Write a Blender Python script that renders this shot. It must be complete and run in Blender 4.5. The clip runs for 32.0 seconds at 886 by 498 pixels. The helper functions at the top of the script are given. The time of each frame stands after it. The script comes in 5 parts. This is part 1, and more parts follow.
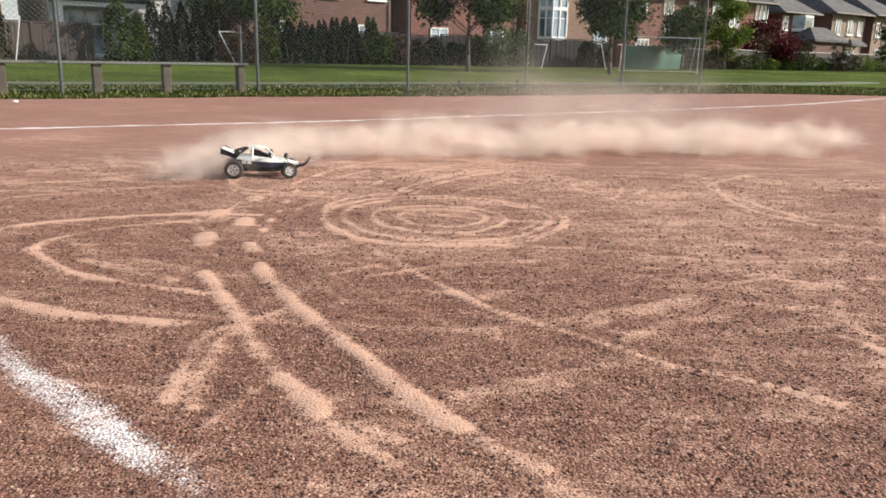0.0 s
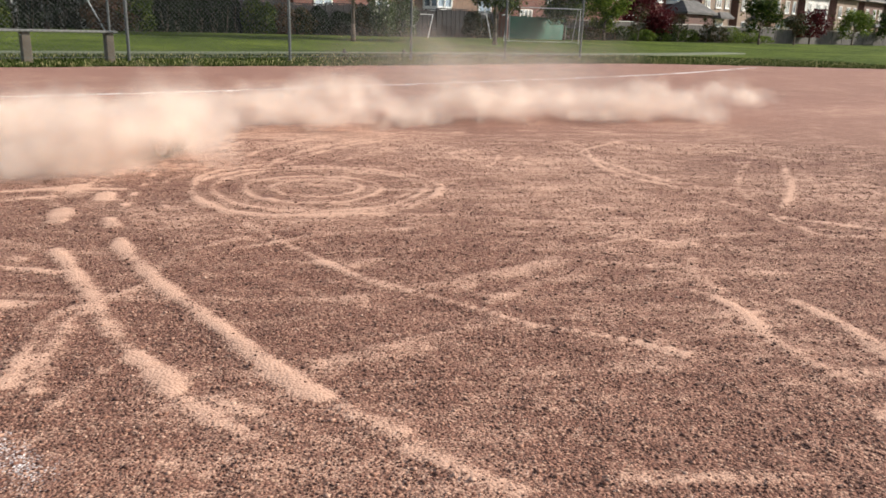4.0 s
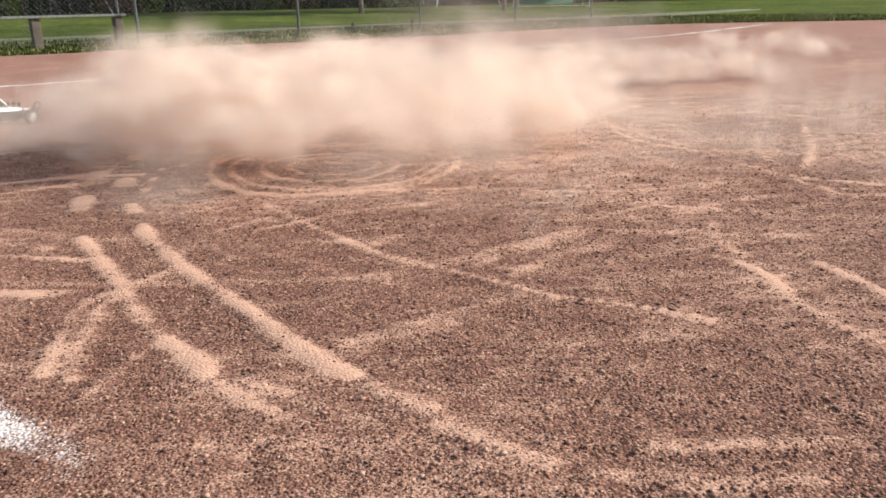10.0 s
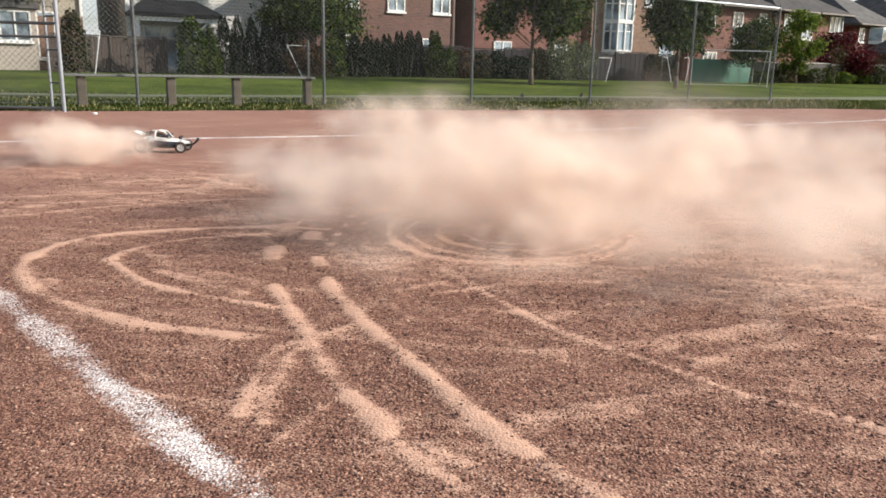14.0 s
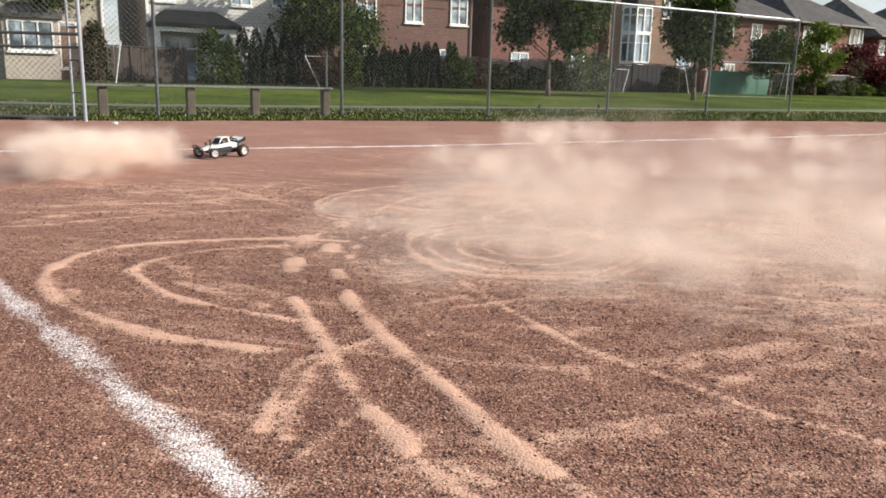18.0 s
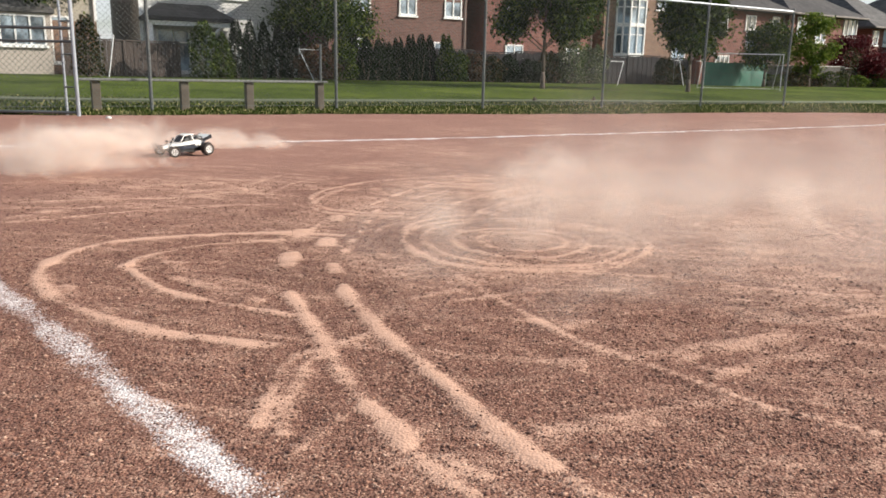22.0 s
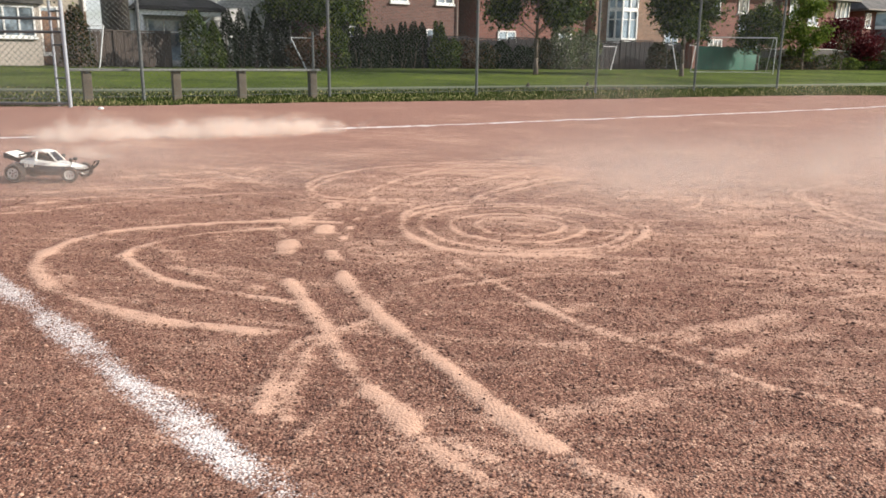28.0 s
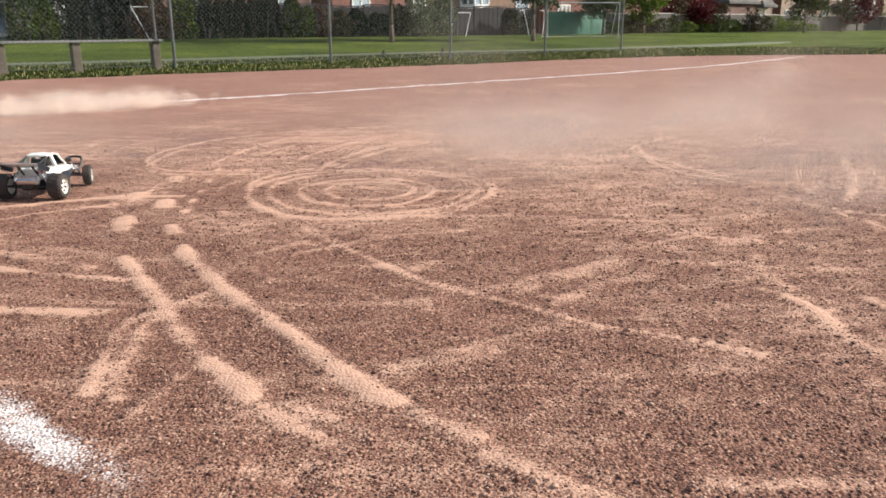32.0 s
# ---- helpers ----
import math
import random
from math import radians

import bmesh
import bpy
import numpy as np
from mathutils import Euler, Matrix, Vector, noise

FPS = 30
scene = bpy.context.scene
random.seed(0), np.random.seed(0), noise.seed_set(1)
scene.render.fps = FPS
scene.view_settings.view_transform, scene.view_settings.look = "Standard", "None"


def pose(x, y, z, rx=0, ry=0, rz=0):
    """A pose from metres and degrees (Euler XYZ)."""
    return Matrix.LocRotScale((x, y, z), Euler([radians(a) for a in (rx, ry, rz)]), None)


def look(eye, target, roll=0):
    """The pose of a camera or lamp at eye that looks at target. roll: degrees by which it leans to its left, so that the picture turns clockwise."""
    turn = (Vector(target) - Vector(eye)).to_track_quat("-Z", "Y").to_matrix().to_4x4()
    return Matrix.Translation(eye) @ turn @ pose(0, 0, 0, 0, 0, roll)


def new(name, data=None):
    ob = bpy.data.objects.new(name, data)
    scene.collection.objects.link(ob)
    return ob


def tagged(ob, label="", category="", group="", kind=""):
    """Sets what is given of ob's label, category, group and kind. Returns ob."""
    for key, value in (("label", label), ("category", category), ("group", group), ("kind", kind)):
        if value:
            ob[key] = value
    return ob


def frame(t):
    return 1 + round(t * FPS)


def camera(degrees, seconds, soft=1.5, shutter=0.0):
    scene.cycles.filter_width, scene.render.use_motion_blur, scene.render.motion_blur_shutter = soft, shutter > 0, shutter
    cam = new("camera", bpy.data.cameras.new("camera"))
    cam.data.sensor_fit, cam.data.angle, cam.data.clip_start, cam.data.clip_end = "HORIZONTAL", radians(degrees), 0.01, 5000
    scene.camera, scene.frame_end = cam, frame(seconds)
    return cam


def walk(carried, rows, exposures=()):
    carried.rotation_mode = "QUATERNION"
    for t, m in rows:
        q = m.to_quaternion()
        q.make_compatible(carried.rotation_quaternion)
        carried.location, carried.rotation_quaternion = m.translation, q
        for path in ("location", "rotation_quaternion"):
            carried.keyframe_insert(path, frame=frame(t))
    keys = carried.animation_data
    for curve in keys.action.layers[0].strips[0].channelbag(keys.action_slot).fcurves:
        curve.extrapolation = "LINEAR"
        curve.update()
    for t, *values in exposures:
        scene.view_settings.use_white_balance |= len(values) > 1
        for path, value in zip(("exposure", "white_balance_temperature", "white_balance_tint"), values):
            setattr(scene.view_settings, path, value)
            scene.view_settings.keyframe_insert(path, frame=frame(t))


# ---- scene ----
cam = camera(59.5, 32.0, soft=1.7)
METRES, EYE, TILT, LEAN, TURN = 0.446, 0.72, 0.5, -0.6, 0.0
ROWS = [
    (0.0, 0.0, 0.0, 0.0, 0.17, -14.53, -0.64),
    (0.5, -0.0133, 0.0016, 0.005, 1.25, -13.96, -0.97),
    (1.0, -0.0143, 0.0019, 0.0101, 1.49, -13.69, -0.88),
    (1.5, -0.0017, 0.0088, 0.0097, 1.0, -13.82, -0.81),
    (2.0, 0.0224, 0.0123, 0.0078, -0.11, -14.02, -1.08),
    (2.5, 0.0587, 0.0083, 0.0008, -1.37, -14.19, -1.2),
    (3.0, 0.0978, 0.0078, -0.0086, -3.1, -14.94, -0.97),
    (3.5, 0.1324, 0.0069, -0.0215, -5.56, -15.85, -0.92),
    (4.0, 0.1688, 0.0026, -0.0315, -7.85, -16.49, -1.09),
    (4.5, 0.2041, -0.0081, -0.04, -9.91, -16.87, -1.32),
    (6.5, 0.2766, -0.0196, -0.0401, -13.77, -17.95, -1.34),
    (7.0, 0.2674, -0.017, -0.034, -13.71, -17.78, -1.44),
    (7.5, 0.2528, -0.0122, -0.0317, -13.31, -17.6, -1.55),
    (8.0, 0.2376, -0.008, -0.0315, -12.6, -17.51, -1.6),
    (8.5, 0.218, -0.0097, -0.0308, -11.54, -17.65, -1.29),
    (9.0, 0.2001, -0.0079, -0.0224, -10.1, -18.31, -0.47),
    (9.5, 0.1732, -0.0042, -0.0131, -8.65, -18.64, 0.51),
    (10.0, 0.1419, 0.0018, -0.0023, -7.3, -18.64, 1.26),
    (10.5, 0.1091, 0.0056, 0.0021, -5.94, -17.97, 1.37),
    (11.0, 0.0803, 0.0084, 0.0094, -4.51, -17.27, 1.23),
    (11.5, 0.0573, 0.0067, 0.0093, -2.86, -16.71, 1.21),
    (12.0, 0.038, 0.0057, 0.0129, -1.13, -16.39, 1.3),
    (12.5, 0.0178, 0.0055, 0.0168, 0.6, -16.09, 1.13),
    (13.0, -0.0094, 0.0031, 0.0214, 2.24, -15.36, 0.36),
    (13.5, -0.0316, 0.0055, 0.0318, 3.56, -14.41, -0.31),
    (14.0, -0.0526, 0.0082, 0.0428, 4.67, -13.68, -0.63),
    (14.5, -0.0697, 0.0139, 0.0559, 5.6, -13.3, -0.47),
    (15.0, -0.083, 0.0191, 0.0655, 6.12, -12.99, -0.41),
    (15.5, -0.0931, 0.0237, 0.0723, 6.25, -12.49, -0.78),
    (17.5, -0.0933, 0.0283, 0.0713, 6.0, -12.84, -0.61),
    (18.0, -0.0952, 0.0286, 0.0674, 5.86, -12.95, -0.81),
    (18.5, -0.0971, 0.0285, 0.0646, 5.62, -13.07, -0.96),
    (19.0, -0.0986, 0.0309, 0.0651, 5.33, -13.26, -0.93),
    (19.5, -0.1004, 0.0322, 0.0673, 5.16, -13.46, -0.85),
    (20.0, -0.1015, 0.0335, 0.0682, 5.17, -13.5, -0.86),
    (20.5, -0.1025, 0.0354, 0.0675, 5.24, -13.49, -0.88),
    (21.0, -0.1029, 0.0362, 0.0653, 5.36, -13.47, -0.88),
    (21.5, -0.1028, 0.0395, 0.0644, 5.46, -13.46, -0.9),
    (22.0, -0.1023, 0.0409, 0.0672, 5.46, -13.45, -0.58),
    (22.5, -0.1039, 0.046, 0.0675, 5.38, -13.54, -0.01),
    (23.0, -0.1102, 0.0477, 0.069, 5.2, -13.66, 0.42),
    (23.5, -0.1195, 0.0488, 0.0698, 5.07, -13.66, 0.52),
    (24.0, -0.1268, 0.0472, 0.0692, 5.16, -13.52, 0.34),
    (24.5, -0.1322, 0.0464, 0.0655, 5.35, -13.43, 0.07),
    (25.0, -0.136, 0.0462, 0.0622, 5.49, -13.47, -0.12),
    (25.5, -0.1388, 0.0456, 0.0595, 5.5, -13.57, -0.21),
    (27.5, -0.1389, 0.0413, 0.0502, 5.05, -14.17, -0.0),
    (28.0, -0.1351, 0.0415, 0.0463, 4.91, -14.34, 0.02),
    (28.5, -0.1304, 0.0431, 0.0444, 4.68, -14.49, 0.05),
    (29.0, -0.1215, 0.0465, 0.0428, 4.26, -14.43, -0.08),
    (29.5, -0.1081, 0.0538, 0.0378, 3.31, -14.08, -0.55),
    (30.0, -0.085, 0.0512, 0.0303, 1.8, -13.77, -0.89),
    (30.5, -0.0563, 0.0538, 0.0198, -0.17, -14.13, -0.71),
    (31.0, -0.0234, 0.0516, 0.0083, -2.17, -14.94, -0.15),
    (31.5, 0.004, 0.0452, -0.0055, -3.89, -15.96, 0.37),
    (32.0, 0.0371, 0.041, -0.0132, -5.27, -16.61, 0.69),
]
walk(cam, [(t, pose(0, 0, EYE, TILT, LEAN, TURN) @ pose(METRES * x, METRES * y, METRES * z, 90 + pitch, roll, yaw)) for t, x, y, z, yaw, pitch, roll in ROWS], [(0.0, 0.6), (25.5, 0.6), (28.0, 0.68), (32.0, 0.68)])
# ---- light ----
world = bpy.data.worlds.new("sky")
scene.world = world
world.use_nodes = True
wn = world.node_tree.nodes
sky = wn.new("ShaderNodeTexSky")
sky.sky_type, sky.sun_disc = "NISHITA", False
sky.sun_elevation, sky.sun_rotation = radians(26.6), radians(86)
sky.air_density, sky.dust_density = 1.0, 1.6
wl = world.node_tree.links
wc = wn.new("ShaderNodeTexCoord")
wmap = wn.new("ShaderNodeMapping")
wmap.inputs["Scale"].default_value = (1, 1, 3.2)
wl.new(wc.outputs["Generated"], wmap.inputs["Vector"])
wnoise = wn.new("ShaderNodeTexNoise")
wnoise.inputs["Scale"].default_value, wnoise.inputs["Detail"].default_value, wnoise.inputs["Roughness"].default_value = 2.6, 7.0, 0.6
wl.new(wmap.outputs[0], wnoise.inputs["Vector"])
wramp = wn.new("ShaderNodeMapRange")
wramp.interpolation_type = "SMOOTHSTEP"
wramp.inputs[1].default_value, wramp.inputs[2].default_value, wramp.inputs[4].default_value = 0.42, 0.66, 0.75
wl.new(wnoise.outputs["Fac"], wramp.inputs[0])
wmix = wn.new("ShaderNodeMix")
wmix.data_type = "RGBA"
wmix.inputs[7].default_value = (7.5, 7.8, 8.2, 1)
wl.new(wramp.outputs[0], wmix.inputs[0]), wl.new(sky.outputs[0], wmix.inputs[6])
wl.new(wmix.outputs[2], wn["Background"].inputs[0])
wn["Background"].inputs[1].default_value = 0.085
sun = new("sun", bpy.data.lights.new("sun", "SUN"))
sun.data.energy, sun.data.angle, sun.data.color = 4.6, radians(0.55), (1.0, 0.93, 0.83)
sun.matrix_world = look((30, 2, 15.06), (0, 0, 0))
scene.cycles.transparent_max_bounces = 500


# ---- materials ----
def material(name):
    m = bpy.data.materials.new(name)
    m.use_nodes = True
    return m, m.node_tree.nodes, m.node_tree.links, m.node_tree.nodes["Principled BSDF"]


def noise_node(n, l, scale, detail=4.0, rough=0.55, coords=None):
    t = n.new("ShaderNodeTexNoise")
    t.inputs["Scale"].default_value, t.inputs["Detail"].default_value, t.inputs["Roughness"].default_value = scale, detail, rough
    if coords:
        l.new(coords, t.inputs["Vector"])
    return t.outputs["Fac"]


def maths(n, l, op, a, b=None, clamp=False):
    m = n.new("ShaderNodeMath")
    m.operation, m.use_clamp = op, clamp
    for i, v in enumerate((a, b)):
        if v is None:
            continue
        if isinstance(v, (int, float)):
            m.inputs[i].default_value = v
        else:
            l.new(v, m.inputs[i])
    return m.outputs[0]


def ramp(n, l, fac, stops):
    r = n.new("ShaderNodeValToRGB")
    while len(r.color_ramp.elements) < len(stops):
        r.color_ramp.elements.new(0.5)
    for e, (p, c) in zip(r.color_ramp.elements, stops):
        e.position, e.color = p, (*c, 1)
    l.new(fac, r.inputs[0])
    return r.outputs[0]


def mix(n, l, fac, a, b, mode="MIX"):
    m = n.new("ShaderNodeMix")
    m.data_type, m.blend_type = "RGBA", mode
    for key, v in ((0, fac), (6, a), (7, b)):
        if isinstance(v, (int, float)):
            m.inputs[key].default_value = v
        elif isinstance(v, tuple):
            m.inputs[key].default_value = (*v, 1)
        else:
            l.new(v, m.inputs[key])
    return m.outputs[2]


def bump(n, l, height, bsdf, strength=0.4, distance=0.01):
    b = n.new("ShaderNodeBump")
    b.inputs["Strength"].default_value, b.inputs["Distance"].default_value = strength, distance
    l.new(height, b.inputs["Height"])
    l.new(b.outputs[0], bsdf.inputs["Normal"])


def plain(name, colour, rough=0.6, metal=0.0, grain=6.0, spread=0.25, relief=0.15, fine=60.0):
    """A surface with two scales of tone and a fine relief."""
    m, n, l, b = material(name)
    co = n.new("ShaderNodeTexCoord").outputs["Object"]
    big, small = noise_node(n, l, grain, 4, 0.6, co), noise_node(n, l, fine, 3, 0.6, co)
    f = maths(n, l, "ADD", maths(n, l, "MULTIPLY", big, 0.65), maths(n, l, "MULTIPLY", small, 0.35))
    lo, hi = [tuple(min(1, c * k) for c in colour) for k in (1 - spread, 1 + spread)]
    l.new(ramp(n, l, f, ((0.3, lo), (0.7, hi))), b.inputs["Base Color"])
    b.inputs["Roughness"].default_value, b.inputs["Metallic"].default_value = rough, metal
    bump(n, l, small, b, relief, 0.004)
    return m


def leafy(name, dark, light, dry=None):
    m, n, l, b = material(name)
    g = n.new("ShaderNodeNewGeometry")
    r = g.outputs["Random Per Island"]
    stops = [(0.0, dark), (0.75, light)] + ([(0.97, dry)] if dry else [])
    l.new(ramp(n, l, r, stops), b.inputs["Base Color"])
    b.inputs["Roughness"].default_value, b.inputs["Specular IOR Level"].default_value = 0.6, 0.12
    t = n.new("ShaderNodeBsdfTranslucent")
    l.new(ramp(n, l, r, [(p, tuple(c * 0.9 for c in col)) for p, col in stops]), t.inputs[0])
    s = n.new("ShaderNodeMixShader")
    s.inputs[0].default_value = 0.3
    l.new(b.outputs[0], s.inputs[1]), l.new(t.outputs[0], s.inputs[2])
    l.new(s.outputs[0], n["Material Output"].inputs[0])
    return m


def coursed(name, base, joint, width, height, spread=0.3, mortar=0.012, rough=0.85):
    """Brick or siding in courses, on upright walls."""
    m, n, l, b = material(name)
    co = n.new("ShaderNodeTexCoord").outputs["Object"]
    sep, com = n.new("ShaderNodeSeparateXYZ"), n.new("ShaderNodeCombineXYZ")
    l.new(co, sep.inputs[0])
    l.new(maths(n, l, "ADD", sep.outputs[0], sep.outputs[1]), com.inputs[0]), l.new(sep.outputs[2], com.inputs[1])
    k = n.new("ShaderNodeTexBrick")
    l.new(com.outputs[0], k.inputs["Vector"])
    k.inputs["Scale"].default_value = 1.0
    k.inputs["Brick Width"].default_value, k.inputs["Row Height"].default_value, k.inputs["Mortar Size"].default_value = width, height, mortar
    k.inputs["Color1"].default_value = (*[c * (1 - spread) for c in base], 1)
    k.inputs["Color2"].default_value = (*[min(1, c * (1 + spread)) for c in base], 1)
    k.inputs["Mortar"].default_value = (*joint, 1)
    big = noise_node(n, l, 0.7, 4, 0.6, co)
    l.new(mix(n, l, 1.0, k.outputs["Color"], ramp(n, l, big, ((0.3, (0.8, 0.8, 0.8)), (0.7, (1.1, 1.08, 1.05)))), "MULTIPLY"), b.inputs["Base Color"])
    b.inputs["Roughness"].default_value = rough
    bump(n, l, maths(n, l, "SUBTRACT", 1.0, k.outputs["Fac"]), b, 0.5, 0.01)
    return m


def field_material():
    m, n, l, b = material("crushed_brick_clay")
    co = n.new("ShaderNodeTexCoord").outputs["Object"]
    dust, chalk = [], []
    still = []
    for key, store in (("dust", dust), ("chalk", chalk), ("clay", still)):
        a = n.new("ShaderNodeAttribute")
        a.attribute_name = key
        store.append(a.outputs["Fac"])
    def cells(scale):
        v = n.new("ShaderNodeTexVoronoi")
        v.inputs["Scale"].default_value = scale
        l.new(co, v.inputs["Vector"])
        return v
    c1, c2 = cells(150), cells(330)
    tone = n.new("ShaderNodeSeparateColor")
    l.new(c1.outputs["Color"], tone.inputs[0])
    tone2 = n.new("ShaderNodeSeparateColor")
    l.new(c2.outputs["Color"], tone2.inputs[0])
    stones = ramp(n, l, tone.outputs[0], STONE_TONES)
    grit = ramp(n, l, tone2.outputs[0], GRIT_TONES)
    patch = noise_node(n, l, 1.3, 6, 0.65, co)
    streak = noise_node(n, l, 24, 6, 0.75, co)
    warp = n.new("ShaderNodeMapping")
    warp.inputs["Rotation"].default_value = (0, 0, radians(12))
    warp.inputs["Scale"].default_value = (1.6, 4.5, 1.0)
    l.new(co, warp.inputs["Vector"])
    swept = noise_node(n, l, 2.2, 6, 0.7, warp.outputs[0])
    fine = noise_node(n, l, 130, 3, 0.7, co)
    body = mix(n, l, maths(n, l, "GREATER_THAN", tone.outputs[1], 0.45), stones, grit)
    wide = ramp(n, l, noise_node(n, l, 0.35, 3, 0.5, co), ((0.35, (0.86, 0.84, 0.84)), (0.65, (1.08, 1.06, 1.05))))
    body = mix(n, l, 1.0, body, wide, "MULTIPLY")
    fines = ramp(n, l, noise_node(n, l, 60, 4, 0.7, co), ((0.3, (0.28, 0.14, 0.107)), (0.7, (0.42, 0.238, 0.186))))
    body = mix(n, l, maths(n, l, "MULTIPLY", still[0], maths(n, l, "ADD", maths(n, l, "MULTIPLY", tone2.outputs[0], 0.5), 0.5)), body, fines)
    d = maths(n, l, "ADD", dust[0], maths(n, l, "MULTIPLY", maths(n, l, "SUBTRACT", streak, 0.5), 1.0))
    d = maths(n, l, "ADD", d, maths(n, l, "MULTIPLY", maths(n, l, "SUBTRACT", patch, 0.5), 0.8))
    d = maths(n, l, "ADD", d, maths(n, l, "MULTIPLY", maths(n, l, "SUBTRACT", tone2.outputs[1], 0.5), 0.5))
    d = maths(n, l, "ADD", d, maths(n, l, "MULTIPLY", maths(n, l, "SUBTRACT", swept, 0.5), 1.35))
    k = n.new("ShaderNodeMapRange")
    k.interpolation_type = "SMOOTHSTEP"
    k.inputs[1].default_value, k.inputs[2].default_value = 0.28, 0.82
    l.new(d, k.inputs[0])
    powder = ramp(n, l, fine, ((0.3, DUST_LOW), (0.7, DUST_HIGH)))
    col = mix(n, l, k.outputs[0], body, powder)
    w = maths(n, l, "ADD", chalk[0], maths(n, l, "MULTIPLY", maths(n, l, "SUBTRACT", streak, 0.5), 1.5))
    w = maths(n, l, "ADD", w, maths(n, l, "MULTIPLY", maths(n, l, "SUBTRACT", tone2.outputs[2], 0.5), 0.9))
    j = n.new("ShaderNodeMapRange")
    j.interpolation_type = "SMOOTHSTEP"
    j.inputs[1].default_value, j.inputs[2].default_value = 0.5, 0.95
    l.new(w, j.inputs[0])
    col = mix(n, l, j.outputs[0], col, (0.78, 0.72, 0.7))
    l.new(col, b.inputs["Base Color"])
    b.inputs["Roughness"].default_value = 0.95
    b.inputs["Specular IOR Level"].default_value = 0.2
    h = maths(n, l, "SUBTRACT", maths(n, l, "MULTIPLY", fine, 0.5), c1.outputs["Distance"])
    h = maths(n, l, "MULTIPLY", h, maths(n, l, "SUBTRACT", 1.0, maths(n, l, "MULTIPLY", k.outputs[0], 0.6)))
    bump(n, l, h, b, 0.62, 0.006)
    return m


STONE_TONES = ((0.0, (0.07, 0.034, 0.025)), (0.45, (0.165, 0.077, 0.054)), (0.8, (0.27, 0.133, 0.095)), (0.96, (0.48, 0.3, 0.21)))
GRIT_TONES = ((0.0, (0.06, 0.028, 0.02)), (0.6, (0.27, 0.133, 0.095)), (1.0, (0.43, 0.245, 0.178)))
DUST_LOW, DUST_HIGH = (0.5, 0.3, 0.212), (0.64, 0.405, 0.298)
M_FIELD = field_material()


def pebble_material():
    m, n, l, b = material("brick_grit")
    g = n.new("ShaderNodeNewGeometry")
    l.new(ramp(n, l, g.outputs["Random Per Island"], ((0.0, (0.07, 0.034, 0.026)), (0.5, (0.19, 0.088, 0.06)), (0.8, (0.3, 0.155, 0.105)), (0.97, (0.48, 0.31, 0.23)))), b.inputs["Base Color"])
    b.inputs["Roughness"].default_value = 0.9
    return m


def grass_material():
    m, n, l, b = material("lawn")
    co = n.new("ShaderNodeTexCoord").outputs["Object"]
    a, s, f = noise_node(n, l, 0.25, 5, 0.6, co), noise_node(n, l, 3.5, 5, 0.7, co), noise_node(n, l, 40, 3, 0.7, co)
    v = maths(n, l, "ADD", maths(n, l, "MULTIPLY", a, 0.4), maths(n, l, "ADD", maths(n, l, "MULTIPLY", s, 0.35), maths(n, l, "MULTIPLY", f, 0.25)))
    l.new(ramp(n, l, v, ((0.38, (0.016, 0.026, 0.005)), (0.5, (0.07, 0.1, 0.017)), (0.64, (0.17, 0.2, 0.04)))), b.inputs["Base Color"])
    b.inputs["Roughness"].default_value, b.inputs["Specular IOR Level"].default_value = 0.9, 0.05
    bump(n, l, maths(n, l, "ADD", s, f), b, 0.6, 0.04)
    return m


def dust_material():
    m, n, l, b = material("airborne_dust")
    d, t, s = n.new("ShaderNodeBsdfDiffuse"), n.new("ShaderNodeBsdfTranslucent"), n.new("ShaderNodeMixShader")
    d.inputs[0].default_value = t.inputs[0].default_value = (*DUST_AIR, 1)
    s.inputs[0].default_value = 0.5
    l.new(d.outputs[0], s.inputs[1]), l.new(t.outputs[0], s.inputs[2])
    a = n.new("ShaderNodeAttribute")
    a.attribute_name = "thick"
    co = n.new("ShaderNodeTexCoord").outputs["Object"]
    k = n.new("ShaderNodeMapRange")
    k.interpolation_type = "SMOOTHSTEP"
    l.new(a.outputs["Fac"], k.inputs[0])
    k.inputs[4].default_value = DUST_ALPHA
    f = maths(n, l, "MULTIPLY", k.outputs[0], maths(n, l, "ADD", maths(n, l, "MULTIPLY", noise_node(n, l, 9, 2, 0.6, co), 1.3), 0.3), True)
    clear, out = n.new("ShaderNodeBsdfTransparent"), n.new("ShaderNodeMixShader")
    l.new(f, out.inputs[0]), l.new(clear.outputs[0], out.inputs[1]), l.new(s.outputs[0], out.inputs[2])
    l.new(out.outputs[0], n["Material Output"].inputs[0])
    return m


DUST_ALPHA = 0.135
DUST_AIR = (0.96, 0.84, 0.745)
M_DUST = dust_material()
M_PEBBLE = pebble_material()
M_GRASS = grass_material()
M_BLADE = leafy("grass_blades", (0.014, 0.026, 0.005), (0.07, 0.095, 0.016), (0.4, 0.36, 0.17))
M_PATH = plain("concrete_path", (0.105, 0.12, 0.07), 0.85, 0, 1.2, 0.2, 0.3, 30)
M_STEEL = plain("galvanised_steel", (0.12, 0.128, 0.13), 0.5, 0.5, 3, 0.3, 0.1, 40)
M_WIRE = plain("dull_wire", (0.085, 0.09, 0.09), 0.8, 0.0, 3, 0.3, 0.1, 40)
M_BACKSTOP = plain("grey_white_pipe", (0.32, 0.345, 0.385), 0.45, 0.2, 3, 0.2, 0.1, 40)
M_GOAL = plain("dull_white_pipe", (0.5, 0.51, 0.52), 0.5, 0.1, 3, 0.2, 0.1, 40)
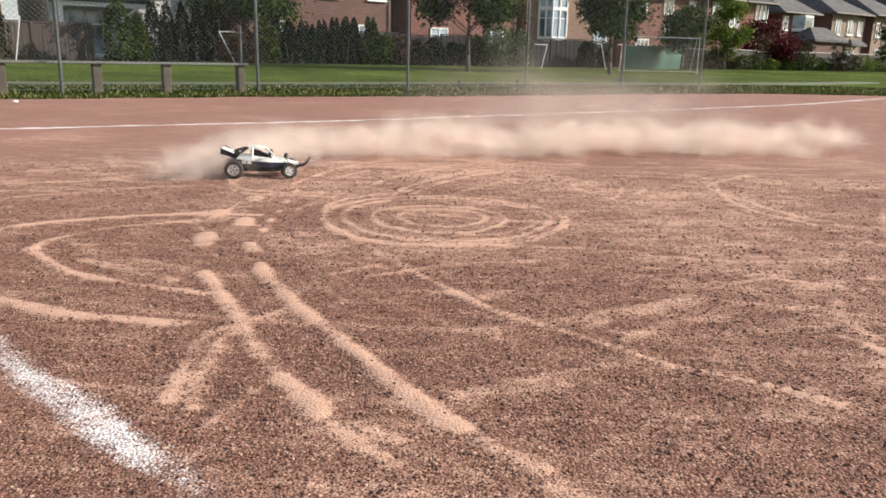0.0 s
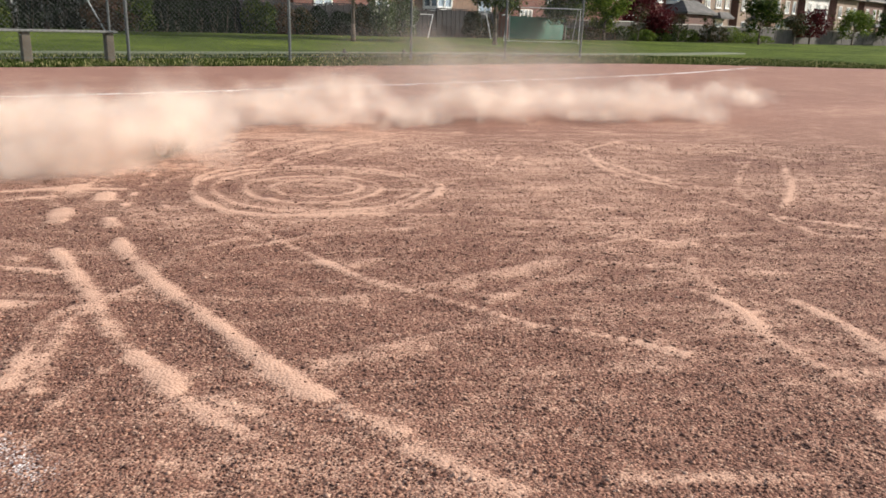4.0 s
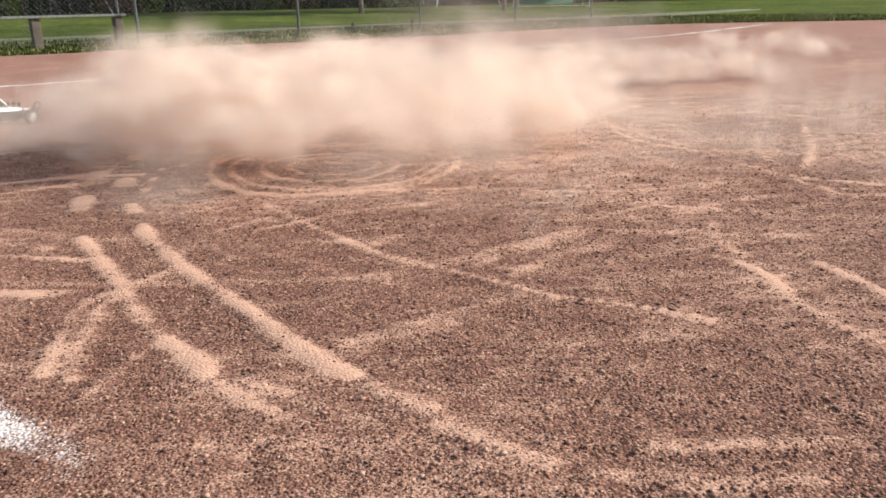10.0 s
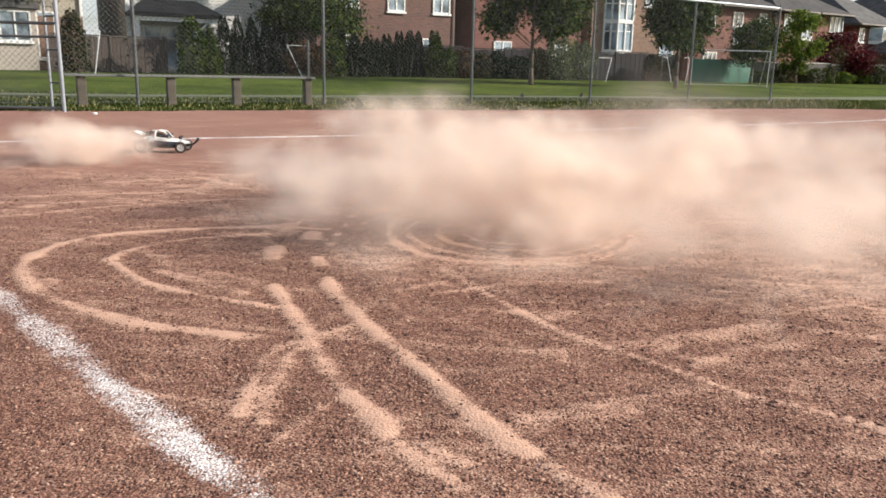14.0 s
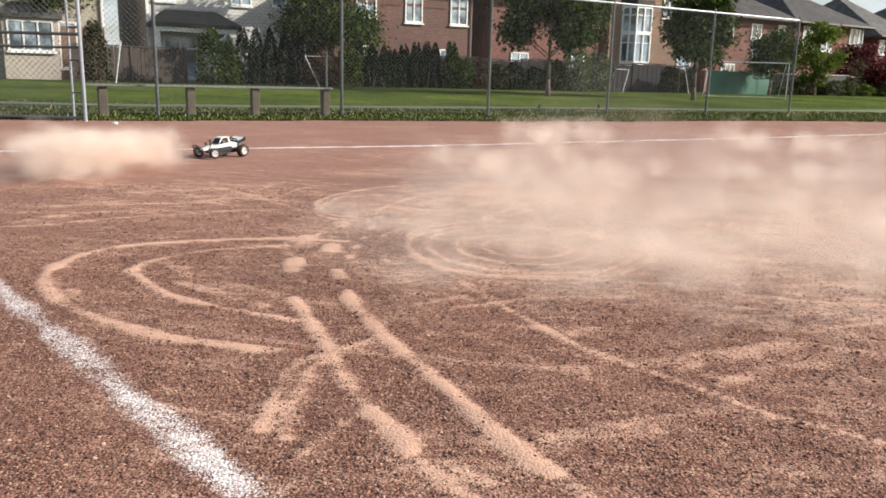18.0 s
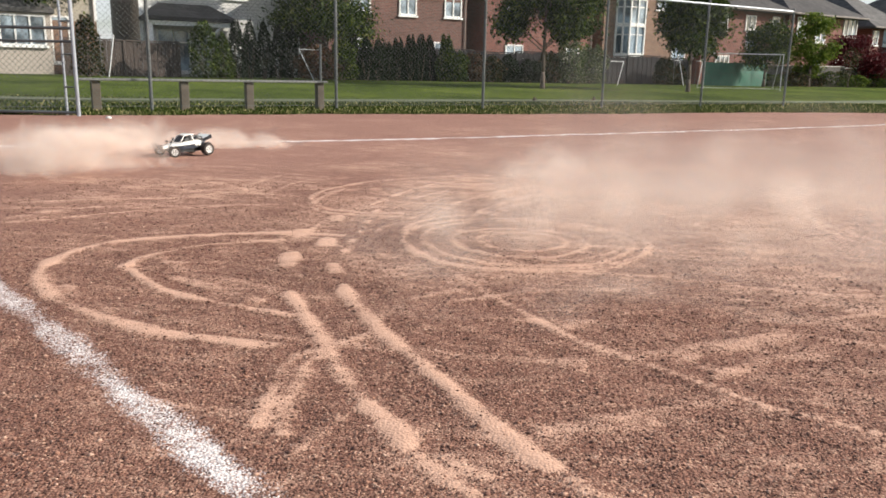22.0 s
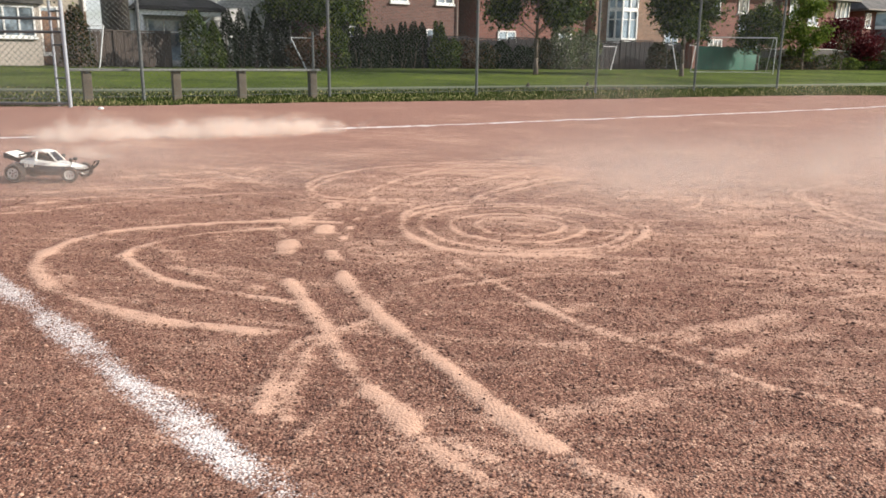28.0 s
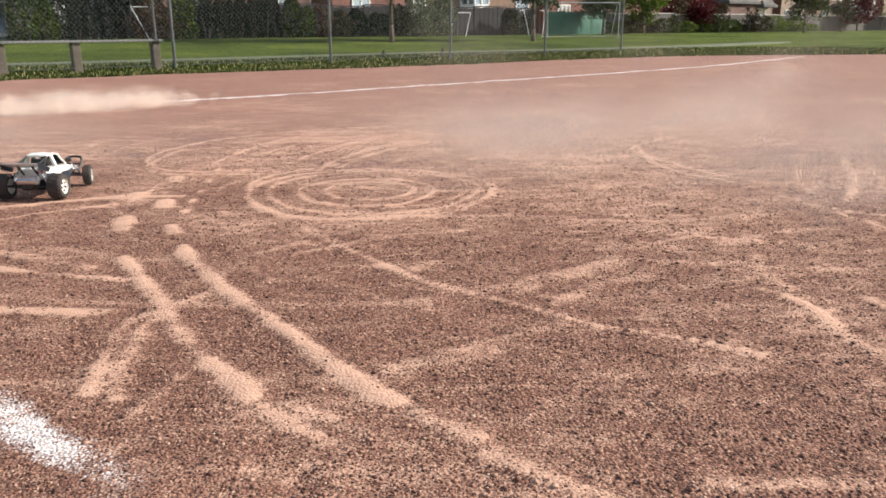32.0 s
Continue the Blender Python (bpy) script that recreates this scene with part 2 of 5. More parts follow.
M_WOOD_GREY = plain("weathered_timber", (0.12, 0.098, 0.076), 0.85, 0, 5, 0.35, 0.4, 50)
M_PLANK = plain("bench_plank_metal", (0.2, 0.2, 0.195), 0.6, 0.2, 4, 0.15, 0.1, 40)
M_BARK = plain("bark", (0.13, 0.1, 0.08), 0.95, 0, 6, 0.4, 0.6, 30)
M_LEAF = leafy("green_leaves", (0.01, 0.021, 0.005), (0.042, 0.072, 0.011), (0.14, 0.17, 0.03))
M_CEDAR = leafy("cedar_foliage", (0.006, 0.011, 0.006), (0.016, 0.027, 0.011))
M_SHRUB = leafy("shrub_leaves", (0.012, 0.018, 0.006), (0.042, 0.05, 0.017), (0.16, 0.09, 0.05))
M_LIME = leafy("yellow_green_leaves", (0.04, 0.07, 0.01), (0.14, 0.2, 0.03), (0.25, 0.28, 0.06))
M_PALE_LEAF = leafy("pale_green_leaves", (0.04, 0.06, 0.02), (0.14, 0.17, 0.08), (0.4, 0.4, 0.32))
M_RUSSET = leafy("rust_tinged_leaves", (0.03, 0.022, 0.012), (0.1, 0.065, 0.035), (0.16, 0.06, 0.04))
M_RED_LEAF = leafy("dark_red_leaves", (0.025, 0.005, 0.007), (0.11, 0.016, 0.02))
M_FENCE = plain("dark_fence_boards", (0.075, 0.058, 0.05), 0.9, 0, 1.5, 0.35, 0.4, 25)
M_FENCE_DARK = plain("near_black_fence_boards", (0.022, 0.02, 0.022), 0.9, 0, 1.5, 0.35, 0.4, 25)
M_FENCE_GREY = plain("weathered_grey_boards", (0.1, 0.092, 0.085), 0.9, 0, 1.5, 0.35, 0.4, 25)
M_CAP = plain("pale_cap_rail", (0.42, 0.4, 0.37), 0.8, 0, 2.0, 0.2, 0.2, 25)
M_GUTTER = plain("brown_gutter", (0.2, 0.17, 0.15), 0.6, 0, 2.0, 0.15, 0.1, 25)
M_NIGHT = plain("dark_door_glass", (0.02, 0.022, 0.026), 0.15, 0, 2.0, 0.2, 0.02, 25)
M_GREEN_TARP = plain("green_mesh_tarp", (0.035, 0.14, 0.1), 0.7, 0, 1.0, 0.25, 0.3, 10)
M_BRICK_BROWN = coursed("brown_brick", (0.12, 0.05, 0.039), (0.2, 0.14, 0.12), 0.22, 0.075)
M_BRICK_RED = coursed("red_brick", (0.165, 0.05, 0.037), (0.24, 0.15, 0.12), 0.22, 0.075)
M_BRICK_TAN = coursed("tan_brick", (0.2, 0.105, 0.066), (0.3, 0.23, 0.18), 0.22, 0.075)
M_BRICK_BEIGE = coursed("beige_brick", (0.26, 0.185, 0.135), (0.32, 0.26, 0.21), 0.22, 0.075)
M_BRICK_DARK = coursed("dark_brick", (0.13, 0.05, 0.04), (0.2, 0.15, 0.12), 0.075, 0.22)
M_SIDING = coursed("white_siding", (0.62, 0.62, 0.61), (0.4, 0.4, 0.38), 6.0, 0.15, 0.04, 0.015, 0.6)
M_CREAM = coursed("cream_siding", (0.4, 0.36, 0.3), (0.4, 0.36, 0.28), 6.0, 0.15, 0.04, 0.015, 0.6)
M_FLANK_SHADE = plain("shaded_flank_taupe", (0.5, 0.42, 0.36), 0.9, 0, 1.0, 0.15, 0.3, 20)
M_BEIGE = plain("beige_panel", (0.42, 0.37, 0.32), 0.8, 0, 1.0, 0.12, 0.2, 20)
M_TRIM = plain("white_trim", (0.8, 0.8, 0.78), 0.5, 0, 2, 0.06, 0.05, 30)
M_ROOF = coursed("dark_shingles", (0.06, 0.055, 0.055), (0.03, 0.03, 0.03), 0.3, 0.14, 0.35, 0.01)
M_ROOF_GREY = coursed("grey_shingles", (0.1, 0.095, 0.093), (0.08, 0.08, 0.08), 0.3, 0.14, 0.3, 0.01)


def glass_material():
    m, n, l, b = material("window_glass")
    co = n.new("ShaderNodeTexCoord").outputs["Object"]
    # pale blue patches in the base colour stand for reflected sky
    l.new(ramp(n, l, noise_node(n, l, 0.9, 3, 0.5, co), ((0.4, (0.05, 0.07, 0.09)), (0.6, (0.38, 0.47, 0.55)))), b.inputs["Base Color"])
    b.inputs["Roughness"].default_value, b.inputs["Specular IOR Level"].default_value = 0.06, 0.8
    return m


M_GLASS = glass_material()


# ---- building blocks ----
def mesh_of(name, verts, faces):
    me = bpy.data.meshes.new(name)
    me.from_pydata([tuple(v) for v in verts], [], faces)
    me.update()
    return me


def fast_mesh(name, verts, faces):
    """A mesh from arrays; every face has the same number of corners."""
    me = bpy.data.meshes.new(name)
    v, f = np.asarray(verts, np.float32), np.asarray(faces, np.int32)
    k = f.shape[1]
    me.vertices.add(len(v)), me.loops.add(f.size), me.polygons.add(len(f))
    me.vertices.foreach_set("co", v.ravel())
    me.loops.foreach_set("vertex_index", f.ravel())
    me.polygons.foreach_set("loop_start", np.arange(0, f.size, k, dtype=np.int32))
    me.update(calc_edges=True)
    return me


def part(name, bm, mat, parent=None, label="", smooth=False):
    """Links a bmesh or a mesh as one object under a thing or a part."""
    if isinstance(bm, bmesh.types.BMesh):
        me = bpy.data.meshes.new(name)
        bm.to_mesh(me)
        bm.free()
    else:
        me = bm
    if not me.materials:
        me.materials.append(mat)
    if smooth:
        me.polygons.foreach_set("use_smooth", [True] * len(me.polygons))
    ob = new(name, me)
    if parent:
        ob.parent = parent
    return tagged(ob, label)


def thing(name, label, category, m=None, group="", kind=""):
    ob = new(name)
    ob.empty_display_size = 0.1
    if m is not None:
        ob.matrix_world = m
    return tagged(ob, label, category, group, kind)


def box(bm, x0, x1, y0, y1, z0, z1, bevel=0.0):
    r = bmesh.ops.create_cube(bm, size=1, matrix=Matrix.LocRotScale(((x0 + x1) / 2, (y0 + y1) / 2, (z0 + z1) / 2), None, (abs(x1 - x0), abs(y1 - y0), abs(z1 - z0))))
    if bevel:
        edges = list({e for v in r["verts"] for e in v.link_edges})
        bmesh.ops.bevel(bm, geom=edges, offset=bevel, segments=1, affect="EDGES")
    return bm


def boxm(*a, **k):
    return box(bmesh.new(), *a, **k)


def rod(bm, a, b, r0, r1=None, seg=8):
    a, b = Vector(a), Vector(b)
    d = b - a
    m = Matrix.Translation((a + b) / 2) @ d.to_track_quat("Z", "Y").to_matrix().to_4x4()
    bmesh.ops.create_cone(bm, cap_ends=True, segments=seg, radius1=r0, radius2=r0 if r1 is None else r1, depth=d.length, matrix=m)
    return bm


def tube(bm, points, r, seg=8):
    """A bent pipe through points."""
    for a, b in zip(points, points[1:]):
        rod(bm, a, b, r, r, seg)
    for p in points[1:-1]:
        bmesh.ops.create_icosphere(bm, subdivisions=1, radius=r, matrix=Matrix.Translation(p))
    return bm


def spline(points, step=0.02):
    """Points along a smooth curve through the given ones."""
    p = np.array(points, float)
    p = np.vstack([2 * p[0] - p[1], p, 2 * p[-1] - p[-2]])
    out = []
    for i in range(1, len(p) - 2):
        k = max(2, int(np.hypot(*(p[i + 1] - p[i])[:2]) / step))
        u = np.linspace(0, 1, k, endpoint=False)[:, None]
        a, b, c, d = p[i - 1:i + 3]
        out.append(0.5 * (2 * b + (c - a) * u + (2 * a - 5 * b + 4 * c - d) * u ** 2 + (3 * b - a - 3 * c + d) * u ** 3))
    return np.vstack(out + [p[-2:-1]])


# ---- the ground ----
RNG = np.random.default_rng(7)
EDGE = spline([(-30, 8.8), (-18, 9.8), (-10.5, 10.2), (-6.6, 10.75), (-3.7, 12.5), (0.9, 14.9), (5.4, 17.8), (8.8, 19.1), (13.5, 19.6), (16.6, 18.3), (19.5, 13.5), (21, 7), (22, 0), (21, -8), (16, -16), (0, -20), (-30, -20)], 0.3)


def edge_height(x):
    """The y of the far rim of the playing field over x."""
    k = EDGE[:, 1] > 0.0
    return np.interp(x, EDGE[k][:, 0], EDGE[k][:, 1])


TRACKS = []


def track(width, strength, *points):
    TRACKS.append((width * 0.68, strength if strength > 0.9 else min(0.9, strength * 1.35), points))


track(0.04, 0.6, (-0.65, 4.04), (-0.96, 4.04), (-1.16, 4.23), (-1.23, 4.63), (-1.01, 5.17), (-0.47, 5.61), (0.15, 5.81))
track(0.04, 0.5, (-0.43, 4.25), (-0.23, 4.79), (0.17, 5.28), (0.72, 5.45))
track(0.035, 0.5, (-0.24, 4.19), (0.16, 4.9), (0.62, 5.22))
track(0.035, 0.5, (-2.63, 5.34), (-1.84, 4.77), (-1.2, 4.13))
track(0.035, 0.45, (-1.74, 4.91), (-1.65, 5.35), (-1.36, 5.34))
track(0.04, 0.5, (-2.43, 3.4), (-2.06, 3.75), (-1.59, 4.07), (-1.18, 4.19))
track(0.05, 0.45, (-2.5, 3.51), (-2.27, 3.85), (-1.78, 3.99))
track(0.05, 0.4, (-2.77, 3.9), (-2.37, 4.09), (-1.91, 4.31))
track(0.035, 0.4, (4.98, 7.9), (6.02, 8.59), (6.96, 8.88))
track(0.035, 0.5, (6.29, 8.19), (5.6, 7.97), (5.21, 7.43), (5.17, 7.04))
track(0.035, 0.65, (-0.26, 4.00), (-0.16, 4.39), (0.11, 4.85), (0.54, 5.24), (0.99, 5.45))
track(0.03, 0.6, (-0.21, 4.11), (-0.06, 4.40), (0.21, 4.80), (0.60, 5.12))
track(0.03, 0.5, (0.90, 5.41), (1.60, 5.58), (2.17, 5.56))
track(0.04, 0.55, (-1.17, 4.38), (-1.14, 4.70), (-0.92, 4.86))
track(0.03, 0.4, (-0.60, 7.21), (0.03, 7.61), (0.60, 7.35))
track(0.03, 0.45, (-1.59, 7.39), (-1.34, 7.22))
track(0.04, 0.4, (-2.58, 5.33), (-2.16, 5.10), (-1.72, 5.06), (-1.44, 5.16))
track(0.04, 0.35, (-2.45, 3.66), (-2.06, 3.88), (-1.49, 4.14), (-1.10, 4.10))
track(0.03, 0.6, (-0.98, 3.49), (-0.99, 3.67), (-0.97, 3.87))
track(0.055, 1.05, (-0.63, 2.61), (-0.56, 2.43), (-0.47, 2.26), (-0.39, 2.10), (-0.30, 1.96), (-0.19, 1.78), (-0.10, 1.62), (-0.02, 1.49), (0.05, 1.42))
track(0.05, 0.85, (0.09, 1.36), (0.13, 1.31), (0.19, 1.26))
track(0.055, 1, (-0.79, 2.49), (-0.70, 2.32), (-0.64, 2.19), (-0.56, 2.04))
track(0.05, 0.6, (-0.56, 2.04), (-0.47, 1.84), (-0.41, 1.73), (-0.37, 1.66))
track(0.062, 1.15, (-0.36, 1.64), (-0.30, 1.56), (-0.25, 1.47))
track(0.05, 0.5, (-0.24, 1.45), (-0.19, 1.39), (-0.13, 1.32), (-0.04, 1.25))
track(0.05, 0.42, (-0.16, 1.42), (-0.08, 1.35), (0.01, 1.28), (0.06, 1.25))
track(0.046, 0.62, (-0.55, 1.96), (-0.60, 1.92), (-0.61, 1.81), (-0.59, 1.66), (-0.57, 1.51))
track(0.046, 0.62, (-0.53, 1.95), (-0.56, 1.87), (-0.55, 1.75), (-0.54, 1.62), (-0.51, 1.48))
track(0.045, 0.46, (-0.41, 1.56), (-0.44, 1.47), (-0.46, 1.39))
track(0.045, 0.46, (-0.56, 2.00), (-0.50, 2.05), (-0.43, 2.13))
track(0.045, 0.5, (-1.82, 2.87), (-1.78, 3.04), (-1.62, 3.21), (-1.43, 3.32), (-1.15, 3.39), (-0.93, 3.35))
track(0.05, 0.72, (-1.44, 2.25), (-1.25, 2.14), (-1.04, 2.05), (-0.83, 2.00), (-0.66, 1.99))
track(0.06, 0.42, (-1.56, 2.44), (-1.43, 2.32), (-1.27, 2.20))
track(0.045, 0.6, (-1.49, 2.72), (-1.49, 2.88), (-1.39, 3.06), (-1.23, 3.19), (-1.06, 3.28))
track(0.045, 0.62, (-1.45, 2.68), (-1.25, 2.48), (-1.06, 2.37), (-0.89, 2.31), (-0.72, 2.26))
track(0.06, 0.42, (-1.25, 2.61), (-1.03, 2.49), (-0.86, 2.39))
track(0.035, 0.4, (-1.49, 2.89), (-1.33, 2.82), (-1.16, 2.87), (-1.00, 2.93))
track(0.03, 0.7, (-1.14, 4.09), (-1.17, 4.37), (-1.11, 4.83))
track(0.035, 0.95, (-1.13, 4.08), (-0.98, 3.97), (-0.74, 3.96), (-0.56, 3.94))
track(0.03, 0.6, (-0.85, 4.24), (-0.69, 4.92), (-0.36, 5.43), (0.20, 5.78))
track(0.03, 0.5, (-0.72, 4.40), (-0.47, 4.89), (-0.12, 5.23), (0.53, 5.63))
track(0.03, 0.45, (-1.52, 4.56), (-1.46, 5.07), (-1.22, 5.32))
track(0.03, 0.45, (-1.96, 4.16), (-1.77, 4.51), (-1.36, 4.48))
track(0.03, 0.4, (-2.57, 5.34), (-2.19, 5.19), (-1.80, 4.86), (-1.39, 4.59))
track(0.032, 0.7936, (-0.54, 3.43), (-0.55, 3.74), (-0.42, 3.97), (-0.22, 4.12))
track(0.03, 0.6, (-0.16, 4.08), (0.06, 4.59), (0.39, 5.00), (0.81, 5.35))
track(0.03, 0.55, (-0.22, 4.21), (-0.04, 4.68), (0.26, 5.12), (0.67, 5.49))
track(0.03, 0.5, (0.02, 3.99), (0.29, 4.49), (0.63, 4.88), (0.99, 5.07))
track(0.035, 0.768, (-0.54, 3.41), (-0.46, 3.17), (-0.30, 2.98), (-0.07, 2.92), (0.28, 3.04), (0.53, 3.32))
track(0.03, 0.45, (0.55, 4.22), (0.67, 4.52), (0.80, 4.74))
track(0.03, 0.6, (0.79, 4.45), (0.97, 4.73), (1.03, 4.44), (0.94, 4.14), (0.82, 4.02))
track(0.035, 0.9216, (2.05, 5.09), (1.75, 4.79), (1.57, 4.54), (1.57, 4.26), (1.63, 3.94), (1.72, 3.63))
track(0.04, 0.5, (-0.24, 2.81), (-0.09, 2.55), (0.04, 2.35), (0.14, 2.18), (0.25, 2.06))
track(0.034, 0.9472, (0.04, 2.33), (0.14, 2.18), (0.25, 2.06), (0.36, 1.96), (0.48, 1.84), (0.56, 1.75))
track(0.032, 0.7936, (0.56, 1.75), (0.72, 1.67), (0.81, 1.60), (0.87, 1.55))
track(0.07, 0.42, (0.05, 1.56), (0.15, 1.62), (0.32, 1.71), (0.47, 1.79))
track(0.07, 0.42, (0.28, 2.03), (0.42, 2.10), (0.59, 2.17), (0.80, 2.29))
track(0.05, 0.4, (-0.25, 2.47), (-0.07, 2.59), (0.13, 2.67), (0.33, 2.71))
track(0.05, 0.42, (0.54, 2.94), (0.87, 2.82), (1.16, 2.78), (1.54, 2.84))
track(0.05, 0.36, (0.11, 2.27), (0.30, 2.41), (0.60, 2.53), (0.90, 2.60))
track(0.06, 0.36, (0.69, 1.51), (0.76, 1.50), (0.83, 1.48))
track(0.05, 0.4, (-0.44, 2.29), (-0.37, 2.49), (-0.23, 2.61))
track(0.05, 0.36, (-0.46, 2.58), (-0.39, 2.39), (-0.30, 2.22))
track(0.06, 0.6, (0.21, 1.20), (0.28, 1.12), (0.36, 1.05))
track(0.07, 0.4, (0.17, 1.60), (0.25, 1.63), (0.34, 1.68))
track(0.07, 0.42, (0.41, 2.04), (0.56, 2.17), (0.77, 2.30))
track(0.06, 0.36, (0.49, 1.93), (0.64, 2.06), (0.80, 2.14))
track(0.032, 0.8448, (1.15, 1.46), (1.23, 1.42), (1.30, 1.39))
track(0.05, 0.6, (1.13, 1.92), (1.15, 1.82), (1.13, 1.64), (1.14, 1.48), (1.17, 1.38))
track(0.055, 0.8, (1.35, 1.88), (1.37, 1.70), (1.35, 1.51), (1.36, 1.37), (1.38, 1.28), (1.40, 1.20))
track(0.06, 1, (1.14, 1.23), (1.15, 1.14), (1.16, 1.04), (1.17, 0.95))
track(0.05, 0.75, (1.33, 1.24), (1.35, 1.15))
track(0.04, 0.5, (1.20, 1.43), (1.35, 1.41), (1.53, 1.34))
track(0.05, 0.42, (0.38, 1.12), (0.52, 1.08), (0.72, 1.05), (0.88, 1.04))
track(0.05, 0.4, (0.43, 1.01), (0.58, 0.97), (0.77, 0.95))
track(0.05, 0.36, (0.25, 1.06), (0.32, 1.01), (0.40, 0.97))
track(0.035, 0.8448, (1.64, 4.67), (1.53, 4.10), (1.56, 3.74), (1.68, 3.51), (1.78, 3.21), (1.84, 2.90), (1.90, 2.56))
track(0.03, 0.6, (2.63, 4.42), (2.22, 3.83), (1.98, 3.35), (1.91, 3.02))
track(0.035, 0.768, (2.67, 4.16), (2.30, 3.47), (1.98, 3.01))
track(0.035, 0.896, (1.78, 3.21), (1.89, 2.91), (2.07, 2.75), (2.25, 2.67), (2.58, 2.86), (3.13, 3.20))
track(0.028, 0.6, (2.61, 4.16), (2.68, 3.67), (2.96, 3.35), (3.28, 3.26))
track(0.028, 0.5, (2.56, 3.87), (2.63, 3.45), (2.79, 3.02), (2.85, 2.78))
track(0.04, 0.45, (1.00, 2.50), (1.14, 2.54), (1.33, 2.48))
track(0.03, 0.4, (0.35, 2.79), (0.63, 2.70), (0.92, 2.61))
track(0.05, 0.5, (1.99, 2.14), (2.11, 1.98))
track(0.04, 0.4, (1.17, 1.98), (1.18, 2.15), (1.25, 2.34))
track(0.06, 0.75, (-0.82, 3.43), (-1.13, 3.41), (-1.48, 3.28), (-1.73, 3.11), (-1.81, 2.86), (-1.76, 2.61), (-1.61, 2.4), (-1.39, 2.21), (-1.14, 2.07), (-0.91, 2.01), (-0.69, 1.98))
track(0.075, 1.05, (-1.02, 3.48), (-1.00, 3.38))
track(0.08, 1.1, (-0.94, 3.04), (-0.91, 2.88))
track(0.07, 0.95, (-0.95, 3.89), (-0.93, 3.78))
track(0.075, 1.05, (-0.86, 3.33), (-0.85, 3.23))
track(0.08, 1.15, (-0.74, 2.88), (-0.70, 2.78))
track(0.05, 0.8, (-0.61, 2.55), (-0.58, 2.47))
track(0.04, 0.85, (-0.78, 4.11), (-0.78, 4.06))
track(0.042, 0.85, (-0.77, 3.81), (-0.77, 3.75))
track(0.042, 0.9, (-0.76, 3.55), (-0.76, 3.50))
track(0.042, 0.85, (-0.75, 3.35), (-0.75, 3.30))
track(0.045, 0.8, (-0.74, 3.16), (-0.74, 3.10))
FAR_LINE = ((-12.5, 2.0), (-8.2, 4.5), (-3.93, 6.96), (-1.64, 8.29), (0.65, 9.84), (6.0, 13.88), (10.2, 18.0))
NEAR_LINE = tuple((-0.53 - 0.4 * i, 1.27 + 0.361 * i) for i in range(18))


def graded(stops):
    """Coordinates with their own spacing in each stretch: (from, spacing), ..., (end, 0)."""
    out = []
    for (a, s), (b, _) in zip(stops, stops[1:]):
        k = max(1, round((b - a) / s))
        out.append(np.linspace(a, b, k, endpoint=False))
    return np.concatenate(out + [[stops[-1][0]]])


def soft_noise(x, y, cell, seed):
    """Smooth random values in -1..1."""
    r = np.random.default_rng(seed).random((96, 96)) * 2 - 1
    u, v = x / cell, y / cell
    i, j = np.floor(u).astype(int), np.floor(v).astype(int)
    a, b = u - i, v - j
    a, b = a * a * (3 - 2 * a), b * b * (3 - 2 * b)
    g = lambda p, q: r[p % 96, q % 96]
    return (g(i, j) * (1 - a) + g(i + 1, j) * a) * (1 - b) + (g(i, j + 1) * (1 - a) + g(i + 1, j + 1) * a) * b


def stroke_mask(x, y, points, width, strength, out):
    """Raises out along a stroke with soft, uneven sides."""
    p = spline(points, 0.03)[:, :2]
    lo, hi = p.min(0) - width * 2, p.max(0) + width * 2
    near = np.nonzero((x > lo[0]) & (x < hi[0]) & (y > lo[1]) & (y < hi[1]))[0]
    for k in range(0, len(near), 4000):
        q = near[k:k + 4000]
        d = np.full(len(q), 9.0)
        for c in range(0, len(p), 60):
            e = p[c:c + 60]
            d = np.minimum(d, np.hypot(x[q, None] - e[:, 0], y[q, None] - e[:, 1]).min(1))
        w = width * 0.66 * (1 + 0.35 * soft_noise(x[q], y[q], 0.11, 3))
        v = strength * np.clip(1.5 - d / w, 0, 1) ** 0.8
        v *= 0.82 + 0.3 * soft_noise(x[q], y[q], 0.16, 5)
        out[q] = np.maximum(out[q], v)


